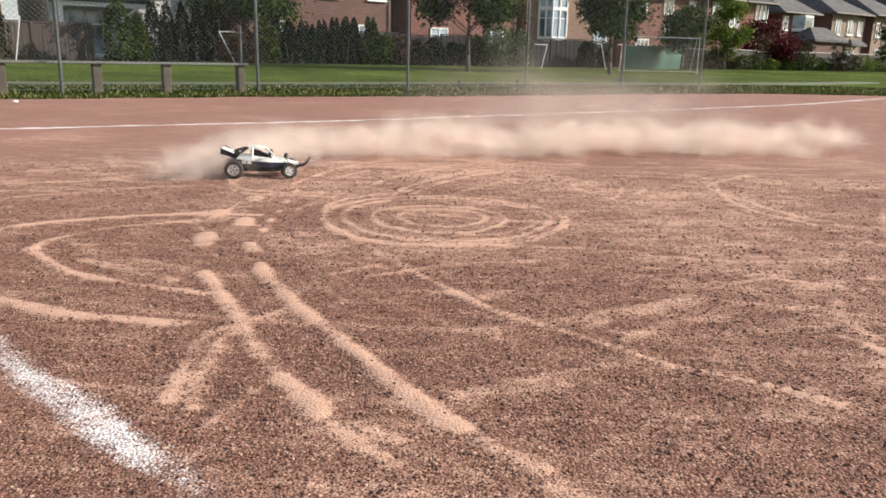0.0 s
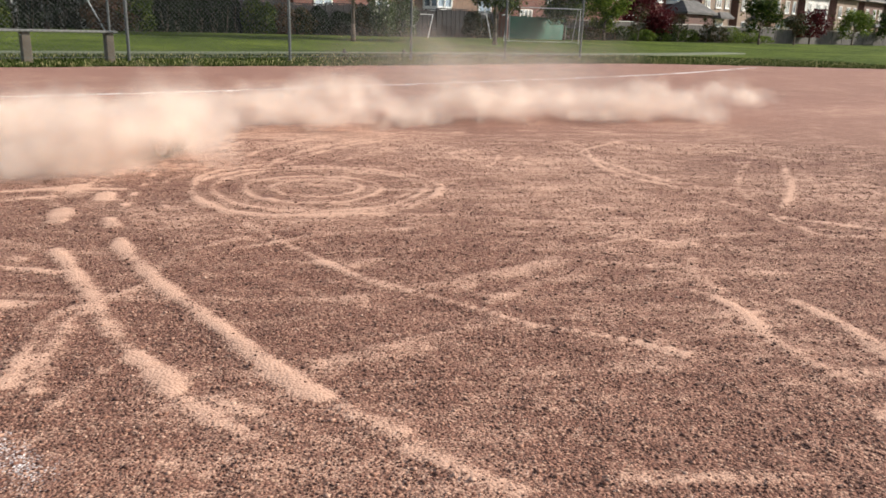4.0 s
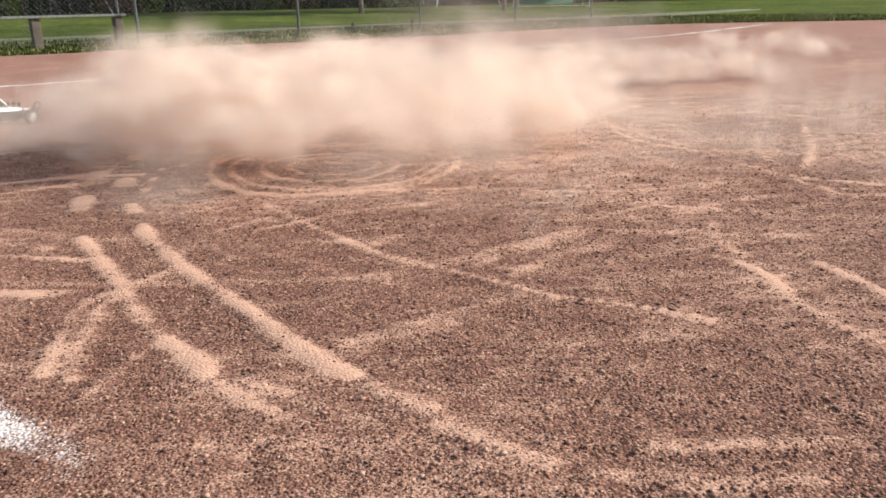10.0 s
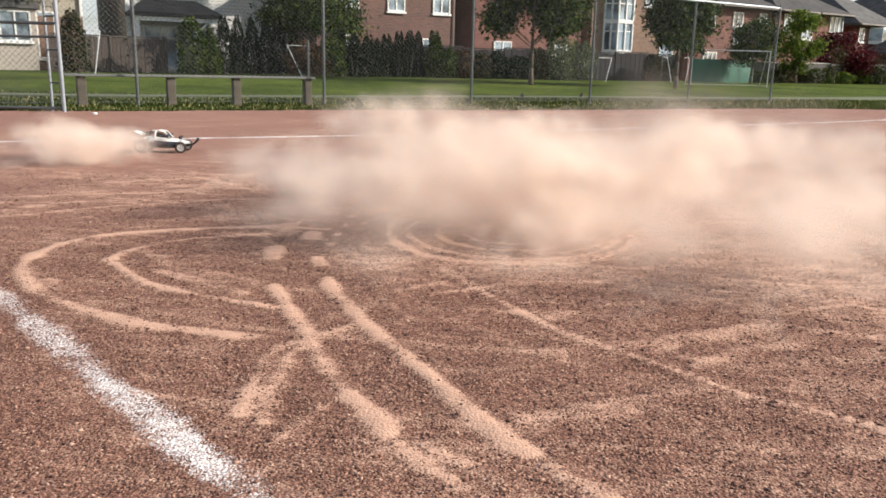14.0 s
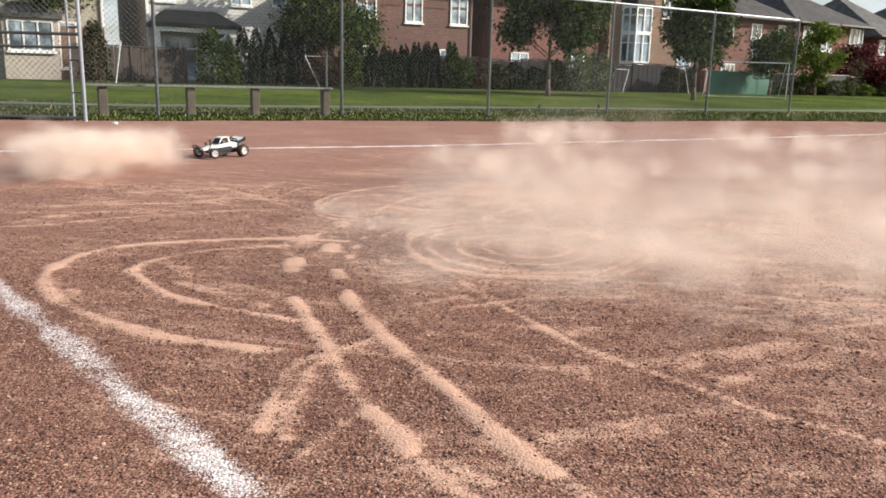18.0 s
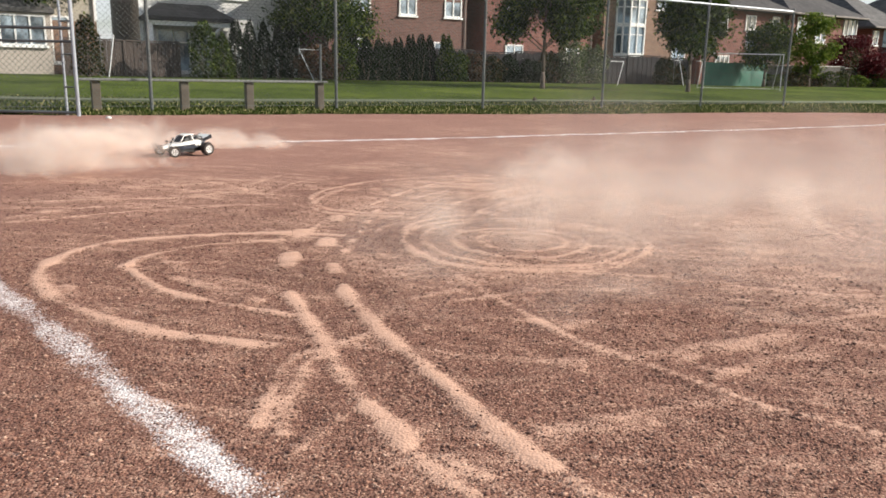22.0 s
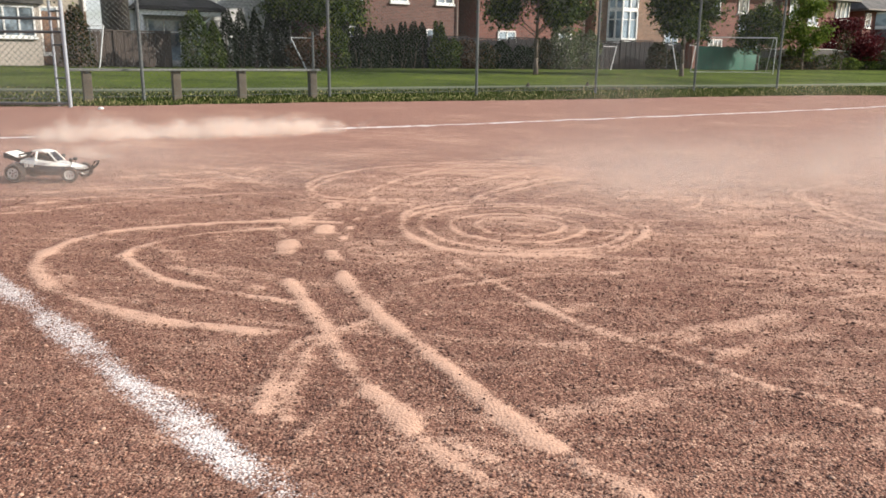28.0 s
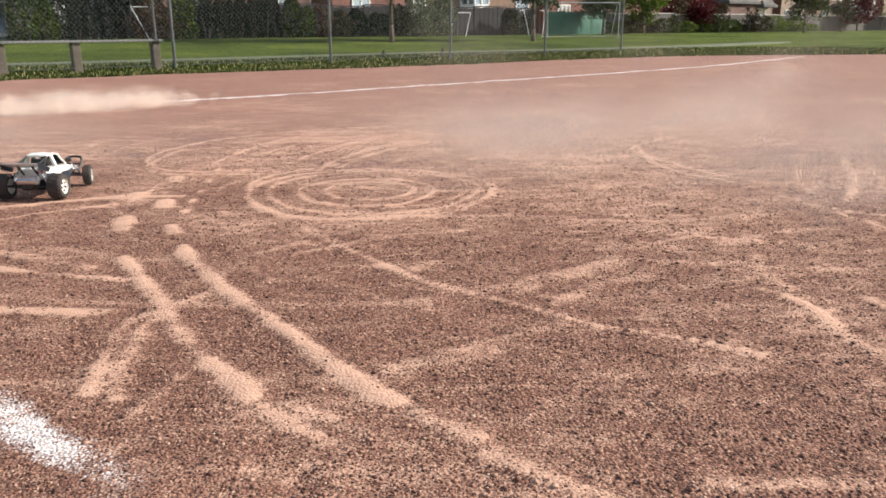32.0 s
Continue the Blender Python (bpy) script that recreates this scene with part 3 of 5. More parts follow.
def build_field():
    xs = graded([(-30, 1.0), (-12, 0.4), (-5, 0.07), (-2.4, 0.03), (-1.9, 0.016), (1.7, 0.03), (4.5, 0.09), (8, 0.25), (16, 0.5), (24, 0)])
    ys = graded([(-20, 1.0), (-3, 0.3), (0.8, 0.014), (3.0, 0.022), (5.2, 0.045), (8, 0.09), (19, 0)])
    gx, gy = np.meshgrid(xs, ys)
    x, y = gx.ravel(), gy.ravel()
    z = 0.004 * soft_noise(x, y, 0.35, 11) + 0.0025 * soft_noise(x, y, 0.06, 12)
    dust = 0.27 + 0.14 * soft_noise(x, y, 0.6, 13)
    clay = np.clip((y - 3.4) / 3.5 + 0.35 * np.clip((-x - 1.0) / 2, 0, 1), 0, 1) * 0.9
    dust += 0.06 * np.clip((y - 3.2) / 4, 0, 1) - 0.12 * np.clip((y - 6) / 3, 0, 1) + 0.2 * np.exp(-((x - 0.9) / 2) ** 2 - ((y - 4.4) / 1.5) ** 2)
    lane = np.zeros(len(x))
    for w, s, pts in TRACKS:
        stroke_mask(x, y, pts, w, s, lane)
    for cx, cy, r, w, s in RINGS:
        a = np.linspace(0, 2 * math.pi, 40)
        stroke_mask(x, y, [(cx + r * (1 + 0.05 * math.sin(3 * q + r)) * math.cos(q), cy + r * math.sin(q)) for q in a], w, s, lane)
    r = np.random.default_rng(77)
    for i in range(75):
        cx, cy = (0.0, 3.4) if i % 3 else (r.uniform(-1, 3), r.uniform(2, 6))
        rad, a0, span = r.uniform(0.6, 2.6), r.uniform(0, 6.3), r.uniform(0.5, 1.6)
        arc = [(cx + rad * 1.25 * math.cos(a0 + span * q / 6), cy + rad * 0.8 * math.sin(a0 + span * q / 6)) for q in range(7)]
        stroke_mask(x, y, arc, r.uniform(0.02, 0.05), r.uniform(0.22, 0.42), lane)
    for i in range(60):
        x0, y0 = r.uniform(-0.2, 2.6), r.uniform(1.5, 5.6)
        n, lean, bow = r.uniform(0.25, 1.1), r.uniform(-0.35, 0.3), r.uniform(-0.12, 0.12)
        line = [(x0 + n * q / 4, y0 + lean * n * q / 4 + bow * (q / 2 - 1) ** 2) for q in range(5)]
        stroke_mask(x, y, line, r.uniform(0.015, 0.05), r.uniform(0.25, 0.48), lane)
    chalk = np.zeros(len(x))
    stroke_mask(x, y, ((-0.56, 1.3), (-0.5, 1.25), (-0.4, 1.17)), 0.07, 0.55, chalk)
    stroke_mask(x, y, NEAR_LINE, 0.062, 0.9, chalk)
    stroke_mask(x, y, FAR_LINE, 0.075, 1.6, chalk)
    dust = np.maximum(dust, dust * 0.5 + lane)
    z += 0.006 * np.clip(lane, 0, 1) * (y < 6)
    rim = edge_height(x) + 0.12 * soft_noise(x, y, 0.5, 21)
    z = np.where((y > rim) | (x > 21.5), -0.12, z)
    nx, ny = len(xs), len(ys)
    i = (np.arange(ny - 1)[:, None] * nx + np.arange(nx - 1)).ravel()
    me = fast_mesh("playing_field", np.column_stack([x, y, z]), np.column_stack([i, i + 1, i + nx + 1, i + nx]))
    for key, values in (("dust", dust), ("chalk", chalk), ("clay", clay)):
        me.attributes.new(key, "FLOAT", "POINT").data.foreach_set("value", values.astype(np.float32))
    me.polygons.foreach_set("use_smooth", [True] * len(me.polygons))
    tagged(part("ground_playing_field", me, M_FIELD), "reddish crushed-brick ball field with pale tyre tracks and chalk lines", "sports field", kind="structure")
    # loose grit lying on the field
    for name, n, x0, x1, y0, y1, lo, hi in (("gravel", 62000, -2.0, 2.3, 0.85, 2.6, 0.0016, 0.0046), ("gravel", 38000, -3.2, 3.6, 2.6, 5.0, 0.0025, 0.005)):
        r = np.random.default_rng(n)
        px, py = r.uniform(x0, x1, n), y0 + (y1 - y0) * r.random(n) ** 1.3
        ix = np.clip(np.searchsorted(xs, px), 0, nx - 1)
        iy = np.clip(np.searchsorted(ys, py), 0, ny - 1)
        keep = (lane + chalk)[iy * nx + ix] < r.random(n) * 0.9
        px, py, pz = px[keep], py[keep], z[iy * nx + ix][keep]
        k = len(px)
        s = r.uniform(lo, hi, k) * (1 + 0.8 * (r.random(k) > 0.93))
        octa = np.array([(1, 0, 0), (0, 1, 0), (-1, 0, 0), (0, -1, 0), (0, 0, 0.5), (0, 0, -0.4)], float)
        v = octa[None] * s[:, None, None] * r.uniform(0.6, 1.3, (k, 6, 1))
        a = r.uniform(0, 6.3, k)
        c, q = np.cos(a)[:, None], np.sin(a)[:, None]
        v = np.stack([v[..., 0] * c - v[..., 1] * q, v[..., 0] * q + v[..., 1] * c, v[..., 2]], -1)
        v += np.stack([px, py, pz + 0.1 * s], -1)[:, None]
        f = np.array([(0, 1, 4), (1, 2, 4), (2, 3, 4), (3, 0, 4), (1, 0, 5), (2, 1, 5), (3, 2, 5), (0, 3, 5)])
        f = (f[None] + 6 * np.arange(k)[:, None, None]).reshape(-1, 3)
        ob = part(name, fast_mesh(name, v.reshape(-1, 3), f), M_PEBBLE)
        tagged(ob, "loose crushed-brick grit in reds and browns on the field", "gravel", kind="stuff")


RINGS = ((-0.00, 3.46, 0.548, 0.028, 0.85), (0.01, 3.48, 0.472, 0.026, 0.8), (-0.02, 3.45, 0.302, 0.024, 0.8), (-0.00, 3.47, 0.197, 0.024, 0.75), (0.06, 3.51, 0.384, 0.02, 0.6), (-0.08, 3.44, 0.614, 0.02, 0.5), (0.05, 3.49, 0.510, 0.018, 0.5), (0.95, 4.4, 0.2, 0.025, 0.6))
build_field()


def lawn_height(x, y):
    """The lawn climbs a little towards the gardens."""
    v = np.clip(((np.asarray(y) - 39.1) * 0.814 - (np.asarray(x) + 8.2) * 0.581 + 19.0) / 15.0, 0, 1)
    return -0.035 + 0.24 * v * v * (3 - 2 * v)


def build_lawn():
    g = graded([(-600, 100), (-100, 10), (-40, 1), (60, 10), (120, 80), (600, 0)])
    h = graded([(-300, 60), (-60, 5), (5, 0.7), (60, 5), (160, 90), (900, 0)])
    gx, gy = np.meshgrid(g, h)
    x, y = gx.ravel(), gy.ravel()
    z = lawn_height(x, y) + 0.012 * soft_noise(x, y, 5, 31)
    n = len(g)
    i = (np.arange(len(h) - 1)[:, None] * n + np.arange(n - 1)).ravel()
    tagged(part("ground", fast_mesh("ground", np.column_stack([x, y, z]), np.column_stack([i, i + 1, i + n + 1, i + n])), M_GRASS), "mown green park lawn round the ball field", "lawn", kind="structure")
    # blades along the rim and on the nearer lawn
    r = np.random.default_rng(41)
    for k, y0, y1, lo, hi in ((20000, -0.08, 0.4, 0.025, 0.07), (40000, 0.2, 7.0, 0.015, 0.04)):
        px = r.uniform(-13, 17, k)
        py = edge_height(px) + y0 + (y1 - y0) * r.random(k) ** 1.5
        hh, a = r.uniform(lo, hi, k), r.uniform(0, 6.3, k)
        w, t = 0.012 + 0.014 * r.random(k), r.uniform(-0.6, 0.6, (k, 2))
        b = np.stack([px, py, np.full(k, -0.03)], -1)
        d = np.stack([np.cos(a) * w, np.sin(a) * w, 0 * a], -1)
        tip = b + np.stack([t[:, 0] * hh, t[:, 1] * hh, hh + 0.02], -1)
        v = np.stack([b - d, b + d, tip], 1).reshape(-1, 3)
        tagged(part("grass", fast_mesh("grass", v, np.arange(3 * k).reshape(-1, 3)), M_BLADE), "green grass blades with a few dry leaves", "grass", kind="stuff")


build_lawn()


def build_path():
    mid = spline([(-40, 12.5), (-20, 14.0), (-10.2, 15.2), (-6.9, 16.6), (-3.1, 18.9), (1.2, 21.8), (6, 24.3), (9.8, 26.6), (12.6, 28.9), (16, 32.0), (18, 33.8)], 0.5)
    d = np.gradient(mid, axis=0)
    n = np.column_stack([-d[:, 1], d[:, 0]]) / np.hypot(d[:, 0], d[:, 1])[:, None]
    bm = bmesh.new()
    prev = None
    for p, q in zip(mid, n):
        lift = float(lawn_height(*p)) + 0.035
        row = [bm.verts.new((*(p + q * s), zz + lift)) for s, zz in ((-0.5, -0.06), (-0.49, 0.015), (0.49, 0.015), (0.5, -0.06))]
        if prev:
            for a in range(3):
                bm.faces.new((prev[a], row[a], row[a + 1], prev[a + 1]))
        prev = row
    tagged(part("pavement", bm, M_PATH), "pale grey concrete footpath across the lawn", "footpath", kind="structure")


build_path()


# ---- fence, backstop, bench ----
POST = [Vector((-6.1 + 2.664 * i, 12.6 + 1.972 * i, 0)) for i in range(-3, 6)]
FENCE_H = 2.52


def lattice(a, b, z0, z1, pitch=0.085, r=0.002):
    """Chain link between two posts: crossing diagonal wires."""
    a, b = Vector(a), Vector(b)
    d = b - a
    w, h = d.length, z1 - z0
    d = d / w
    side = Vector((-d.y, d.x, 0))
    verts, faces = [], []
    for way in (1, -1):
        s = -h
        while s < w:
            u0, u1 = max(s, 0), min(s + h, w)
            if u1 - u0 > 0.02:
                p, q = u0 - s, u1 - s
                if way < 0:
                    p, q = h - p, h - q
                e = [a + d * u0 + Vector((0, 0, z0 + p)), a + d * u1 + Vector((0, 0, z0 + q))]
                up = (e[1] - e[0]).normalized().cross(side) * r
                n = len(verts)
                for c in e:
                    verts += [c + up, c - up * 0.5 + side * r, c - up * 0.5 - side * r]
                faces += [(n, n + 1, n + 4, n + 3), (n + 1, n + 2, n + 5, n + 4), (n + 2, n, n + 3, n + 5)]
            s += pitch
    return mesh_of("chain_link", verts, faces)


def build_fence():
    f = thing("chain_link_fence", "tall galvanised chain-link fence along the lawn's rim", "fence")
    for i, p in enumerate(POST):
        bm = bmesh.new()
        rod(bm, (p.x, p.y, -0.1), (p.x, p.y, FENCE_H), 0.029, seg=12)
        part("post", bm, M_STEEL, f, smooth=False)
        bm = bmesh.new()
        bmesh.ops.create_uvsphere(bm, u_segments=10, v_segments=6, radius=0.034, matrix=Matrix.Translation((p.x, p.y, FENCE_H + 0.01)))
        part("post_cap", bm, M_STEEL, f, smooth=True)
    for a, b in zip(POST, POST[1:]):
        bm = bmesh.new()
        rod(bm, (a.x, a.y, FENCE_H - 0.05), (b.x, b.y, FENCE_H - 0.05), 0.024)
        part("top_rail", bm, M_BACKSTOP, f)
        bm = bmesh.new()
        rod(bm, (a.x, a.y, 0.06), (b.x, b.y, 0.06), 0.004, seg=5)
        part("bottom_wire", bm, M_STEEL, f)
        off = Vector((0.02, -0.028, 0))
        part("chain_link", lattice(a + off, b + off, 0.04, FENCE_H - 0.05), M_WIRE, f)


def build_backstop():
    f = thing("backstop_panel", "white-posted chain-link backstop wing with grey crossbars", "fence")
    ends = [(-6.22, 10.6), (-9.2, 10.2), (-12.2, 9.8)]
    for x, y in ends:
        bm = bmesh.new()
        rod(bm, (x, y, -0.1), (x, y, 3.0), 0.026, seg=12)
        part("post", bm, M_BACKSTOP, f)
    bm = bmesh.new()
    rod(bm, (-6.46, 10.72, -0.1), (-6.46, 10.72, 3.0), 0.018, seg=12)
    part("inner_post", bm, M_BACKSTOP, f)
    for z in (0.4, 0.85, 1.3, 1.75, 2.2, 2.65):
        bm = bmesh.new()
        rod(bm, (-6.22, 10.6, z), (-6.46, 10.72, z), 0.012)
        part("brace", bm, M_STEEL, f)
    for a, b in zip(ends, ends[1:]):
        for z, r in ((0.05, 0.022), (1.02, 0.018), (1.2, 0.022), (2.95, 0.024)):
            bm = bmesh.new()
            rod(bm, (*a, z), (*b, z), r)
            part("crossbar", bm, M_STEEL, f)
        part("chain_link", lattice(Vector((*a, 0)), Vector((*b, 0)), 0.05, 2.95), M_WIRE, f)


def build_bench():
    b = thing("bench", "long backless park bench, grey plank on timber posts", "bench")
    side = Vector((-0.595, 0.804, 0)) * 0.28
    way = Vector((0.804, 0.595, 0))
    legs = []
    for s in (-0.81, 0.6, 1.74, 3.09):
        p = POST[3] + side + way * s
        legs.append(p)
        bm = bmesh.new()
        box(bm, -0.07, 0.07, -0.07, 0.07, -0.1, 0.46, 0.01)
        ob = part("leg", bm, M_WOOD_GREY, b)
        ob.matrix_local = pose(p.x, p.y, 0, 0, 0, 36.5)
    a, c = legs[0] - way * 0.25, legs[-1] + way * 0.12
    bm = bmesh.new()
    box(bm, 0, (c - a).length, -0.13, 0.13, 0.46, 0.5, 0.008)
    part("plank", bm, M_PLANK, b).matrix_local = pose(a.x, a.y, 0, 0, 0, 36.5)
    s = legs[-1] + way * 0.1 + side * 0.6
    bm = bmesh.new()
    rod(bm, (s.x, s.y, -0.1), (s.x, s.y, 1.18), 0.022)
    tagged(part("marker_stake", bm, M_STEEL), "thin grey metal stake beside the bench end", "stake")


build_fence()
build_backstop()
build_bench()


# ---- houses ----
def window(house, x, y, z0, w, h, cols=2, bars=()):
    """A window in a wall that faces the lawn: one welded frame, a sill and panes."""
    t = 0.07
    xs = [x - w / 2]
    for i in range(cols):
        c = x - w / 2 + (w - t) * i / cols
        xs += [c + t, c + (w - t) / cols]
    xs.append(x + w / 2)
    zs = [z0, z0 + t]
    for q in bars:
        zs += [z0 + h * q - 0.025, z0 + h * q + 0.025]
    zs += [z0 + h - t, z0 + h]
    solid = lambda i, k: 0 <= i < len(xs) - 1 and 0 <= k < len(zs) - 1 and (i % 2 == 0 or k % 2 == 0)
    bm = bmesh.new()
    front = [[bm.verts.new((p, y - 0.07, q)) for q in zs] for p in xs]
    back = [[bm.verts.new((p, y - 0.005, q)) for q in zs] for p in xs]
    for i in range(len(xs) - 1):
        for k in range(len(zs) - 1):
            if not solid(i, k):
                continue
            bm.faces.new((front[i][k], front[i + 1][k], front[i + 1][k + 1], front[i][k + 1]))
            for di, dk, p, q in ((-1, 0, (i, k), (i, k + 1)), (1, 0, (i + 1, k + 1), (i + 1, k)), (0, -1, (i + 1, k), (i, k)), (0, 1, (i, k + 1), (i + 1, k + 1))):
                if not solid(i + di, k + dk):
                    bm.faces.new((front[p[0]][p[1]], front[q[0]][q[1]], back[q[0]][q[1]], back[p[0]][p[1]]))
    bmesh.ops.delete(bm, geom=[v for v in bm.verts if not v.link_faces], context="VERTS")
    win = part("window", bm, M_TRIM, house)
    part("sill", boxm(x - w / 2 - 0.06, x + w / 2 + 0.06, y - 0.12, y - 0.002, z0 - 0.09, z0 - 0.003), M_TRIM, win)
    for i in range(cols):
        part("pane", boxm(xs[2 * i + 1] + 0.002, xs[2 * i + 2] - 0.002, y - 0.03, y - 0.01, z0 + t, z0 + h - t), M_GLASS, win)


def hip_roof(x0, x1, y0, y1, z, rise, over=0.5, gable=False):
    bm = bmesh.new()
    x0, x1, y0, y1 = x0 - over, x1 + over, y0 - over, y1 + over
    run = 0 if gable else min((x1 - x0) * 0.42, (y1 - y0) / 2)
    ym = (y0 + y1) / 2
    low = [bm.verts.new(p) for p in ((x0, y0, z), (x1, y0, z), (x1, y1, z), (x0, y1, z))]
    base = [bm.verts.new((v.co.x, v.co.y, z - 0.16)) for v in low]
    r = [bm.verts.new((x0 + run, ym, z + rise)), bm.verts.new((x1 - run, ym, z + rise))]
    for f in ((low[0], low[1], r[1], r[0]), (low[1], low[2], r[1]), (low[2], low[3], r[0], r[1]), (low[3], low[0], r[0]), tuple(reversed(base))):
        bm.faces.new(f)
    for i in range(4):
        bm.faces.new((base[i], base[(i + 1) % 4], low[(i + 1) % 4], low[i]))
    return bm


# The houses stand in one row that runs away to the east; along it x, behind its front y.
ROW_X, ROW_Y, ROW_TURN = -8.2, 39.1, 35.5
ROW = pose(ROW_X, ROW_Y, 0.2, 0, 0, ROW_TURN)


def beside_row(u, s):
    """The ground point at u along the row and s behind its front."""
    p = ROW @ Vector((u, s, 0))
    return p.x, p.y


def house(label, x0, x1, y0, depth, wall, eave, roof, rise, windows, gable=False, over=0.5):
    h = thing("house", label, "house", ROW)
    part("wall", boxm(x0, x1, y0, y0 + depth, -0.6, eave), wall, h)
    part("roof", hip_roof(x0, x1, y0, y0 + depth, eave + 0.16, rise, over, gable), roof, h)
    part("gutter", boxm(x0 - over - 0.02, x1 + over + 0.02, y0 - over - 0.13, y0 - over - 0.005, eave + 0.02, eave + 0.14, 0.02), M_GUTTER, h)
    bm = bmesh.new()
    rod(bm, (x1 - 0.12, y0 - 0.06, -0.4), (x1 - 0.12, y0 - 0.06, eave - 0.02), 0.035)
    part("downpipe", bm, M_GUTTER, h)
    for w in windows:
        window(h, w[0], y0, *w[1:])
    return h


def prism(x0, x1, y, depth, cant, z0, z1):
    """A canted bay's footprint between two heights."""
    bm = bmesh.new()
    foot = ((x0, y), (x0 + cant, y - depth), (x1 - cant, y - depth), (x1, y))
    lo, hi = [[bm.verts.new((px, py, z)) for px, py in foot] for z in (z0, z1)]
    bm.faces.new(tuple(reversed(lo))), bm.faces.new(hi)
    for i in range(4):
        bm.faces.new((lo[i], lo[(i + 1) % 4], hi[(i + 1) % 4], hi[i]))
    bmesh.ops.recalc_face_normals(bm, faces=bm.faces)
    return bm


def build_houses():
    # cream house with a big framed window in a rendered bay
    h = house("cream-sided house with a large white bay window", -19.5, -11.45, 2.4, 9, M_CREAM, 5.2, M_ROOF_GREY, 2.4, [(-12.95, 0.5, 0.75, 2.0, 1, (0.45,)), (-17.5, 1.3, 1.4, 1.4), (-17.5, 3.6, 1.4, 1.4), (-12.6, 3.75, 0.9, 1.2)])
    part("bay", boxm(-15.5, -13.4, 1.5, 2.398, -0.4, 2.52), M_BEIGE, h, "pale rendered bay under the window")
    part("bay_roof", hip_roof(-15.5, -13.4, 1.5, 2.3, 2.7, 0.5, 0.2), M_ROOF_GREY, h)
    window(h, -14.45, 1.5, 1.18, 1.75, 1.26, 3)
    part("brick_base", boxm(-13.38, -11.47, 2.35, 2.396, -0.4, 2.3), M_BRICK_TAN, h)
    part("corner_board", boxm(-11.59, -11.43, 2.34, 2.39, 2.35, 5.15), M_TRIM, h)
    # white house with a porch; taupe puts shade into its flank towards the cream one
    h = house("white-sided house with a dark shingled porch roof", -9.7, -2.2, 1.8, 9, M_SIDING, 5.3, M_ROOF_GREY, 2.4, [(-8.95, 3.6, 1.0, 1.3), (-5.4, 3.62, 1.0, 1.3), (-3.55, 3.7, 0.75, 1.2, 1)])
    part("side_wall", boxm(-9.72, -9.703, 1.81, 10.7, -0.4, 5.25), M_FLANK_SHADE, h, "plain side wall in taupe that holds its shade")
    part("corner_board", boxm(-9.74, -9.6, 1.75, 1.795, -0.3, 5.2), M_TRIM, h)
    bm = hip_roof(-9.6, -5.95, 0.4, 1.78, 2.6, 0.65, 0.15)
    for v in bm.verts:
        if v.co.z > 2.8:
            v.co.y = 1.79
    part("porch_roof", bm, M_ROOF, h, "dark shingled porch roof")
    part("porch_beam", boxm(-9.6, -5.95, 0.42, 0.56, 2.22, 2.42), M_TRIM, h)
    for x in (-9.5, -7.0):
        part("porch_post", boxm(x - 0.09, x + 0.09, 0.45, 0.6, -0.4, 2.22), M_TRIM, h)
    part("brace", rod(bmesh.new(), (-6.93, 0.5, 1.75), (-6.4, 0.5, 2.25), 0.05), M_TRIM, h)
    window(h, -8.3, 1.8, 0.2, 1.5, 1.9, 2, (0.7,))
    window(h, -6.7, 1.8, 0.8, 0.9, 1.3, 1)
    part("back_door", boxm(-5.15, -4.45, 1.75, 1.796, -0.2, 1.75, 0.015), M_NIGHT, h, "dark glazed garden door")
    part("door_surround", boxm(-5.27, -5.16, 1.74, 1.795, -0.2, 1.86), M_TRIM, h)
    part("door_surround", boxm(-4.44, -4.33, 1.74, 1.795, -0.2, 1.86), M_TRIM, h)
    # brown brick house
    h = house("brown brick house with tall white windows", -1.6, 6.46, 0, 9, M_BRICK_BROWN, 4.95, M_ROOF, 2.6,
              [(0.3, 3.28, 1.1, 1.42), (2.93, 3.22, 1.0, 1.42), (5.6, 3.24, 1.05, 1.42), (0.15, 0.9, 1.0, 1.12), (5.0, 0.85, 1.05, 1.12)])
    part("band", boxm(-1.61, 6.47, -0.035, -0.003, 4.0, 4.14), M_BRICK_DARK, h, "darker brick string course")
    # red brick house
    house("red brick house partly behind a young tree", 7.75, 15.2, 0, 9, M_BRICK_RED, 4.95, M_ROOF, 2.6,
          [(9.6, 3.25, 1.0, 1.35), (12.95, 3.3, 1.15, 1.35), (13.7, 0.75, 0.95, 1.2), (9.6, 0.8, 1.2, 1.2)], over=0.6)
    # tan house with a canted bay
    h = house("tan brick house with a white two-storey bay window", 16.0, 23.7, 0, 9, M_BRICK_TAN, 6.1, M_ROOF, 2.4, [(20.65, 4.45, 0.95, 1.25), (22.6, 4.45, 0.95, 1.25), (22.3, 1.0, 1.2, 1.3)])
    for z0, z1 in ((-0.4, 1.78), (3.3, 3.52), (4.82, 5.05)):
        part("bay_panel", prism(16.9, 19.2, 0.0, 0.72, 0.55, z0, z1), M_TRIM, h, "white bay panel")
    part("bay_top", prism(16.8, 19.3, 0.0, 0.8, 0.58, 5.05, 5.3), M_ROOF, h)
    for z0, z1 in ((1.78, 3.3), (3.52, 4.82)):
        part("bay_glass", prism(16.95, 19.15, 0.0, 0.66, 0.55, z0, z1), M_GLASS, h)
